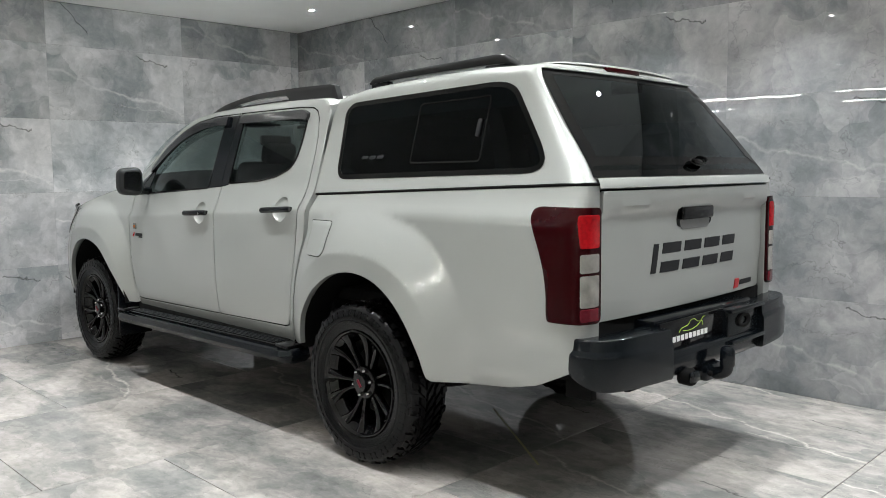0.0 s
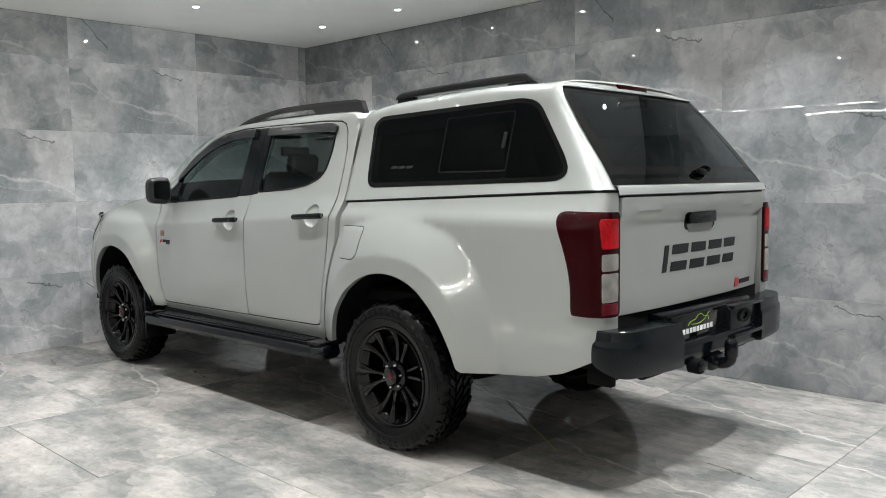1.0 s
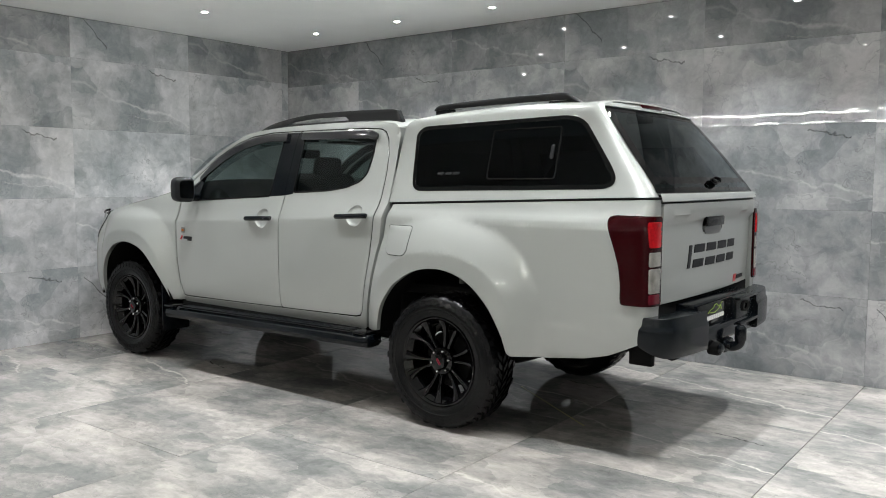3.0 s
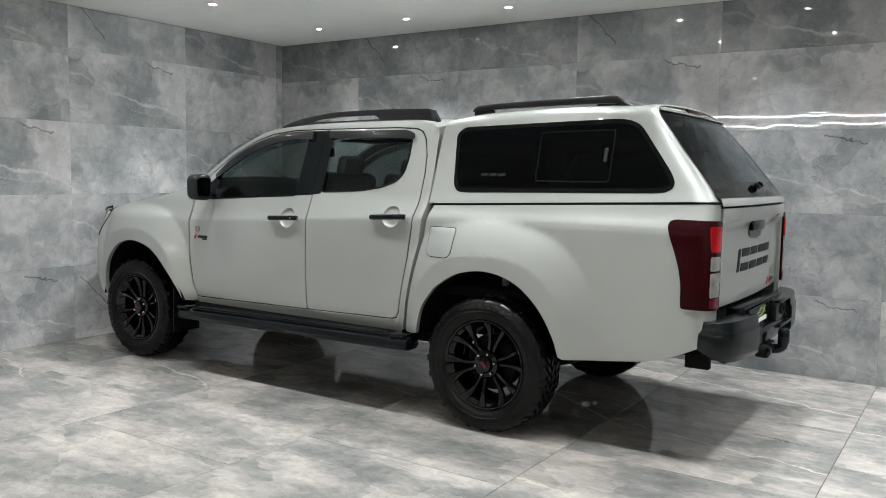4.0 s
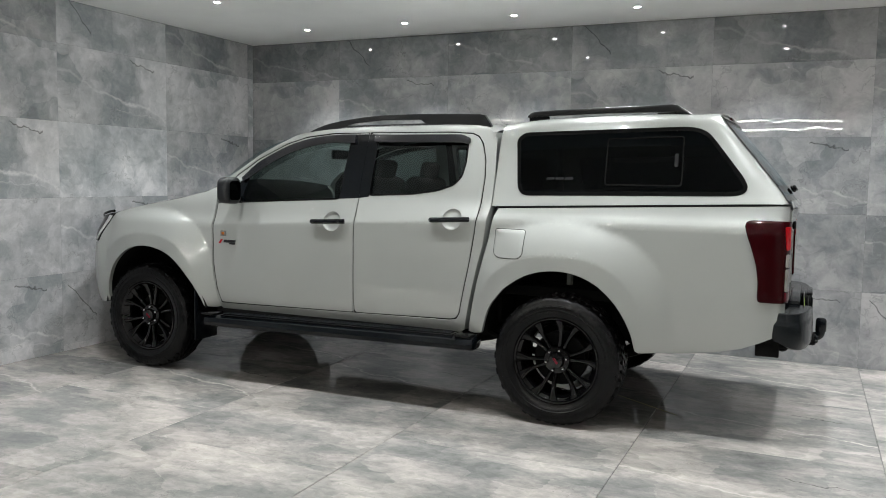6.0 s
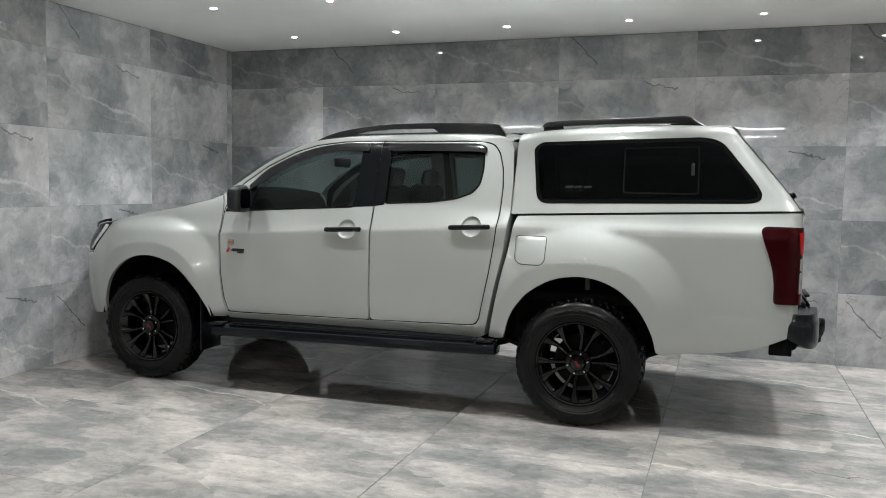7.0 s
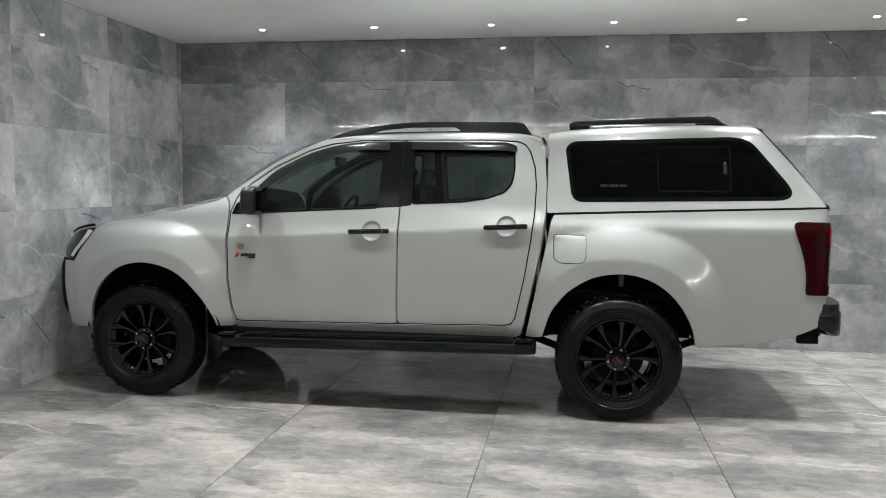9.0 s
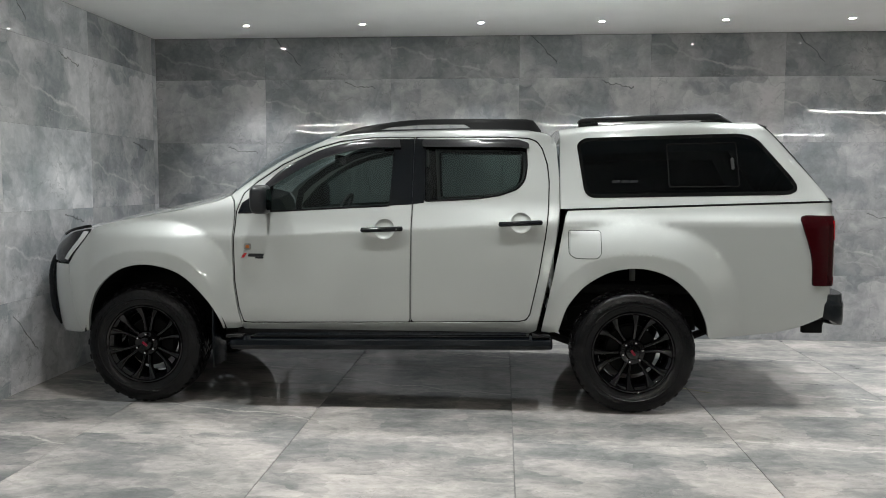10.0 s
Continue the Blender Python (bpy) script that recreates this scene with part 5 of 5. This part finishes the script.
# ---- mirrors, handles, small side fittings ----
for s in (-1, 1):
    door = doors["f", s]
    mirror = part("side_mirror", bmesh.new(), SATIN, door, "black door mirror")
    bm = bmesh.new()
    bmesh.ops.create_cube(bm, size=1.0)
    bmesh.ops.bevel(bm, geom=bm.edges[:], offset=0.32, segments=5, profile=0.55, affect="EDGES")
    for v in bm.verts:
        v.co = Vector((0.795 + v.co.x * 0.105, s * (0.912 + v.co.y * 0.150), 1.310 + v.co.z * (0.180 - 0.02 * v.co.y)))
        v.co.x += 0.075 * (0.912 - abs(v.co.y))
    bm.to_mesh(mirror.data)
    bm.free()
    mirror.data.shade_smooth()
    m = bmesh.new()
    g = round_off([(-0.056, -0.064), (0.056, -0.064), (0.056, 0.064), (-0.056, 0.064)], 0.03)
    face = [m.verts.new((0.8492 + 0.02 * (-y), s * (0.914 + y), 1.310 + z)) for y, z in g]
    m.faces.new(face)
    bmesh.ops.recalc_face_normals(m, faces=m.faces)
    part("mirror_glass", m, MIRROR, door, "mirror glass")
    raw("mirror_arm", *tube([(0.80, s * 0.775, 1.245), (0.80, s * 0.83, 1.252), (0.80, s * 0.88, 1.262)], 0.026, 10), BLACK, door, "black mirror arm")
    for key, x0, x1, z0, z1 in (("f", 1.420, 1.667, 1.122, 1.130), ("r", 2.276, 2.527, 1.162, 1.172)):
        pts = [side_at(x0, z0, s, 0.022), side_at(x0 + 0.02, z0, s, 0.032), side_at((x0 + x1) / 2, (z0 + z1) / 2, s, 0.062), side_at(x1 - 0.02, z1, s, 0.032), side_at(x1, z1, s, 0.022)]
        pts[2].y = (pts[1].y + pts[3].y) / 2 + s * 0.004
        raw("door_handle", *tube(pts, 0.0155, 12, 1.0), BLACK, doors[key, s], "satin black pull handle")
        for xx, zz in ((x0 + 0.025, z0), (x1 - 0.025, z1)):
            raw("handle_foot", *tube([side_at(xx, zz, s, -0.004), side_at(xx, zz, s, 0.015), side_at(xx, zz, s, 0.03)], 0.013, 10), BLACK, doors[key, s])
    v, f = lathe([(0.0, 0.0), (0.006, 0.0), (0.0075, -0.003)], 12)
    c = side_at(1.635, 1.129, s, 0.0475)
    raw("key_lock", [c + Vector((a, b * -s, d)) for a, b, d in v], f, CHROME, doors["f", s], "small chrome lock")
    for win, key in ((WIN_F, "f"), (WIN_R, "r")):
        loop = [side_at(u, z, s, 0.001) for u, z in win]
        raw("window_seal", *tube(loop + [loop[0], loop[1]], 0.006, 6, per=1), GLOSSBLACK, doors[key, s], "black window seal")
    # indicator and badge on the front door
    panel("side_repeater", round_off([(0.665, 0.995), (0.708, 0.995), (0.708, 1.030), (0.665, 1.030)], 0.008), CLEARLENS, door, s, step=0.02, lip=0.004, out=0.006, label="small pale side repeater")
    panel("repeater_bulb", round_off([(0.676, 1.004), (0.697, 1.004), (0.697, 1.020), (0.676, 1.020)], 0.006), AMBER, door, s, step=0.02, lip=0.003, out=0.0085, label="amber bulb behind the lens")
    panel("badge_mark", [(0.645, 0.942), (0.660, 0.942), (0.680, 0.970), (0.665, 0.970)], REDINK, door, s, step=0.03, lip=0.002, out=0.003, label="red badge mark")
    panel("badge_bar", [(0.688, 0.950), (0.785, 0.950), (0.790, 0.966), (0.693, 0.966)], INK, door, s, step=0.03, lip=0.002, out=0.003, label="dark badge bar")
    panel("badge_bar", [(0.735, 0.938), (0.785, 0.938), (0.786, 0.946), (0.737, 0.946)], INK, door, s, step=0.03, lip=0.002, out=0.003, label="dark badge bar")
FLAP = round_off([(2.700, 0.985), (2.735, 0.962), (2.860, 0.962), (2.884, 0.985), (2.884, 1.122), (2.697, 1.122)], 0.015)
# a dark sheet under the flap's rim paints the shade of its gap
panel("flap_gap", inset(FLAP, -0.0055), DARK, doors["b", -1], -1, step=0.025, lip=0.0, out=0.0008, label="dark shut line")
panel("fuel_flap", FLAP, PAINT, doors["b", -1], -1, step=0.025, lip=0.004, out=0.0055, label="painted fuel filler flap")

# ---- front end ----
front_end = new("front_end")
front_end.parent = truck
for s in (-1, 1):
    panel("bumper_cover", [(-0.978, 0.47), (-0.80, 0.45), (-0.60, 0.445), (-0.404, 0.455), (-0.428, 0.56), (-0.455, 0.75), (-0.480, 0.890), (-0.62, 0.885), (-0.978, 0.86)], PAINT, front_end, s, step=0.03, lip=0.02, label="painted front bumper")
    panel("headlamp", round_off([(-0.485, 0.905), (-0.345, 1.118), (-0.50, 1.092), (-0.64, 1.03), (-0.72, 0.96), (-0.72, 0.905)][::-1], 0.02), LAMPGLASS, front_end, s, step=0.02, lip=0.012, out=0.004, label="clear headlamp")
    panel("lamp_strip", [(-0.482, 0.920), (-0.362, 1.098), (-0.400, 1.100), (-0.512, 0.922)], STRIPLENS, front_end, s, step=0.03, lip=0.002, out=0.008, label="bright lamp strip")
    panel("grille", [(-0.978, 0.87), (-0.74, 0.90), (-0.74, 0.97), (-0.80, 1.00), (-0.978, 1.03)], BLACK, front_end, s, step=0.03, lip=0.01, out=0.0, label="black grille")
    v, f = tube([(-0.76, s * 0.42, 0.44), (-0.81, s * 0.43, 0.55), (-0.825, s * 0.43, 0.75), (-0.82, s * 0.40, 0.86), (-0.83, s * 0.30, 0.905), (-0.85, 0.0, 0.91)], 0.032, 12)
    raw("nudge_bar", v, f, BLACK, front_end, "black nudge bar tube")
    loop = [side_at(u, HOOD_EDGE(u), s, 0.004) for u in (-0.62, -0.52, -0.42, -0.35)]
    raw("hood_guard", *tube([Vector((p.x, p.y, p.z + 0.012)) for p in loop], 0.008, 8, 1.2), GLOSSBLACK, front_end, "black bonnet guard")
    part("radiator_block", box(bmesh.new(), (-0.62, min(s * 0.62, 0), 0.47), (-0.40, max(s * 0.62, 0), 1.0), 0.03), DARK, front_end)

# ---- a thin dull yellow strip behind the rear axle, standing in for a pale floor vein ----
a, b = Vector((2.96, 0.20, 0.0)), Vector((3.71, -0.33, 0.0))
tape = part("floor_tape", box(bmesh.new(), (-(b - a).length / 2, -0.006, 0.0004), ((b - a).length / 2, 0.006, 0.0016), 0.0004), plain("yellow_streak", (0.30, 0.29, 0.14), 0.5, spread=0.3, scale=30))
tape.matrix_basis = Matrix.Translation((a + b) / 2) @ pose(0, 0, 0, 0, 0, math.degrees(math.atan2(b.y - a.y, b.x - a.x)))
tagged(tape, "thin dull yellow strip standing in for a pale floor vein", "tape")

# ---- cab interior ----
cabin = new("cabin")
cabin.parent = truck


def seat(x, y, width, bench=False):
    bm = bmesh.new()
    box(bm, (x - 0.26, y - width / 2, 0.72), (x + 0.25, y + width / 2, 0.88), 0.05, 3)
    box(bm, (-0.07, y - width / 2, 0.0), (0.07, y + width / 2, 0.60), 0.055, 3, pose(x + 0.22, 0, 0.84, 0, 14, 0))
    part("seat", bm, SEAT, cabin, "dark fabric seat")
    for yy in ((y - 0.42, y + 0.42) if bench else (y,)):
        bm = bmesh.new()
        box(bm, (-0.04, yy - 0.115, 0.585), (0.04, yy + 0.115, 0.72), 0.038, 3, pose(x + 0.22, 0, 0.84, 0, 14, 0))
        part("headrest", bm, SEAT, cabin, "dark fabric headrest")


seat(1.32, -0.36, 0.52)
seat(1.32, 0.36, 0.52)
seat(2.12, 0.0, 1.35, True)
bm = bmesh.new()
box(bm, (0.58, -0.68, 0.80), (0.92, 0.68, 1.19), 0.07, 3)
part("dashboard", bm, TRIMGREY, cabin, "grey dashboard")
m = pose(1.04, 0.36, 1.16, 0, -62, 0)
v, f = tube([(0.185 * math.cos(a), 0.185 * math.sin(a), 0) for a in [2 * math.pi * k / 24 for k in range(25)]], 0.016, 8, per=1)
raw("steering_wheel", [m @ Vector(p) for p in v], f, SEAT, cabin, "dark steering wheel")
part("wheel_boss", box(bmesh.new(), (-0.06, -0.16, -0.03), (0.05, 0.16, 0.02), 0.02, 2, m), SEAT, cabin)
part("rear_view_mirror", box(bmesh.new(), (1.10, -0.12, 1.545), (1.135, 0.12, 1.615), 0.014), SEAT, cabin)
for x in (1.20,):
    for s in (-1, 1):
        part("sun_visor", box(bmesh.new(), (x, min(s * 0.12, s * 0.50), 1.66), (x + 0.17, max(s * 0.12, s * 0.50), 1.68), 0.008), TRIMGREY, cabin)
grid_part("headlining", [[p - Vector((0, 0, 0.035)) for p in roof_row(x)] for x in (1.24, 1.5, 1.9, 2.3, 2.58)], TRIMGREY, cabin, "grey headlining")
for s in (-1, 1):
    for key, outline in (("f", [(0.66, 0.56), (1.69, 0.57), (1.70, 1.225), (0.68, 1.175)]), ("r", [(1.74, 0.57), (2.42, 0.59), (2.52, 0.95), (2.53, 1.28), (2.28, 1.275), (1.75, 1.240)])):
        panel("door_card", outline, TRIMGREY, doors[key, s], s, step=0.08, lip=0.0, out=-0.055, label="grey door card")


def back_at(u, z, s=-1, out=0.0):
    return Vector((2.612 + out, u, z))


BACK_WIN = round_off([(-0.52, 1.315), (0.52, 1.315), (0.46, 1.62), (-0.46, 1.62)], 0.05)
panel("cab_back", [(-0.77, 0.56), (0.77, 0.56), (0.77, 1.27), (0.64, 1.70), (-0.64, 1.70), (-0.77, 1.27)], PAINT, truck, step=0.08, holes=[BACK_WIN], lip=0.02, surface=back_at)
panel("back_window", inset(BACK_WIN, -0.01), GLASS, truck, step=0.2, lip=0.0, out=-0.008, surface=back_at, label="tinted rear cab window")
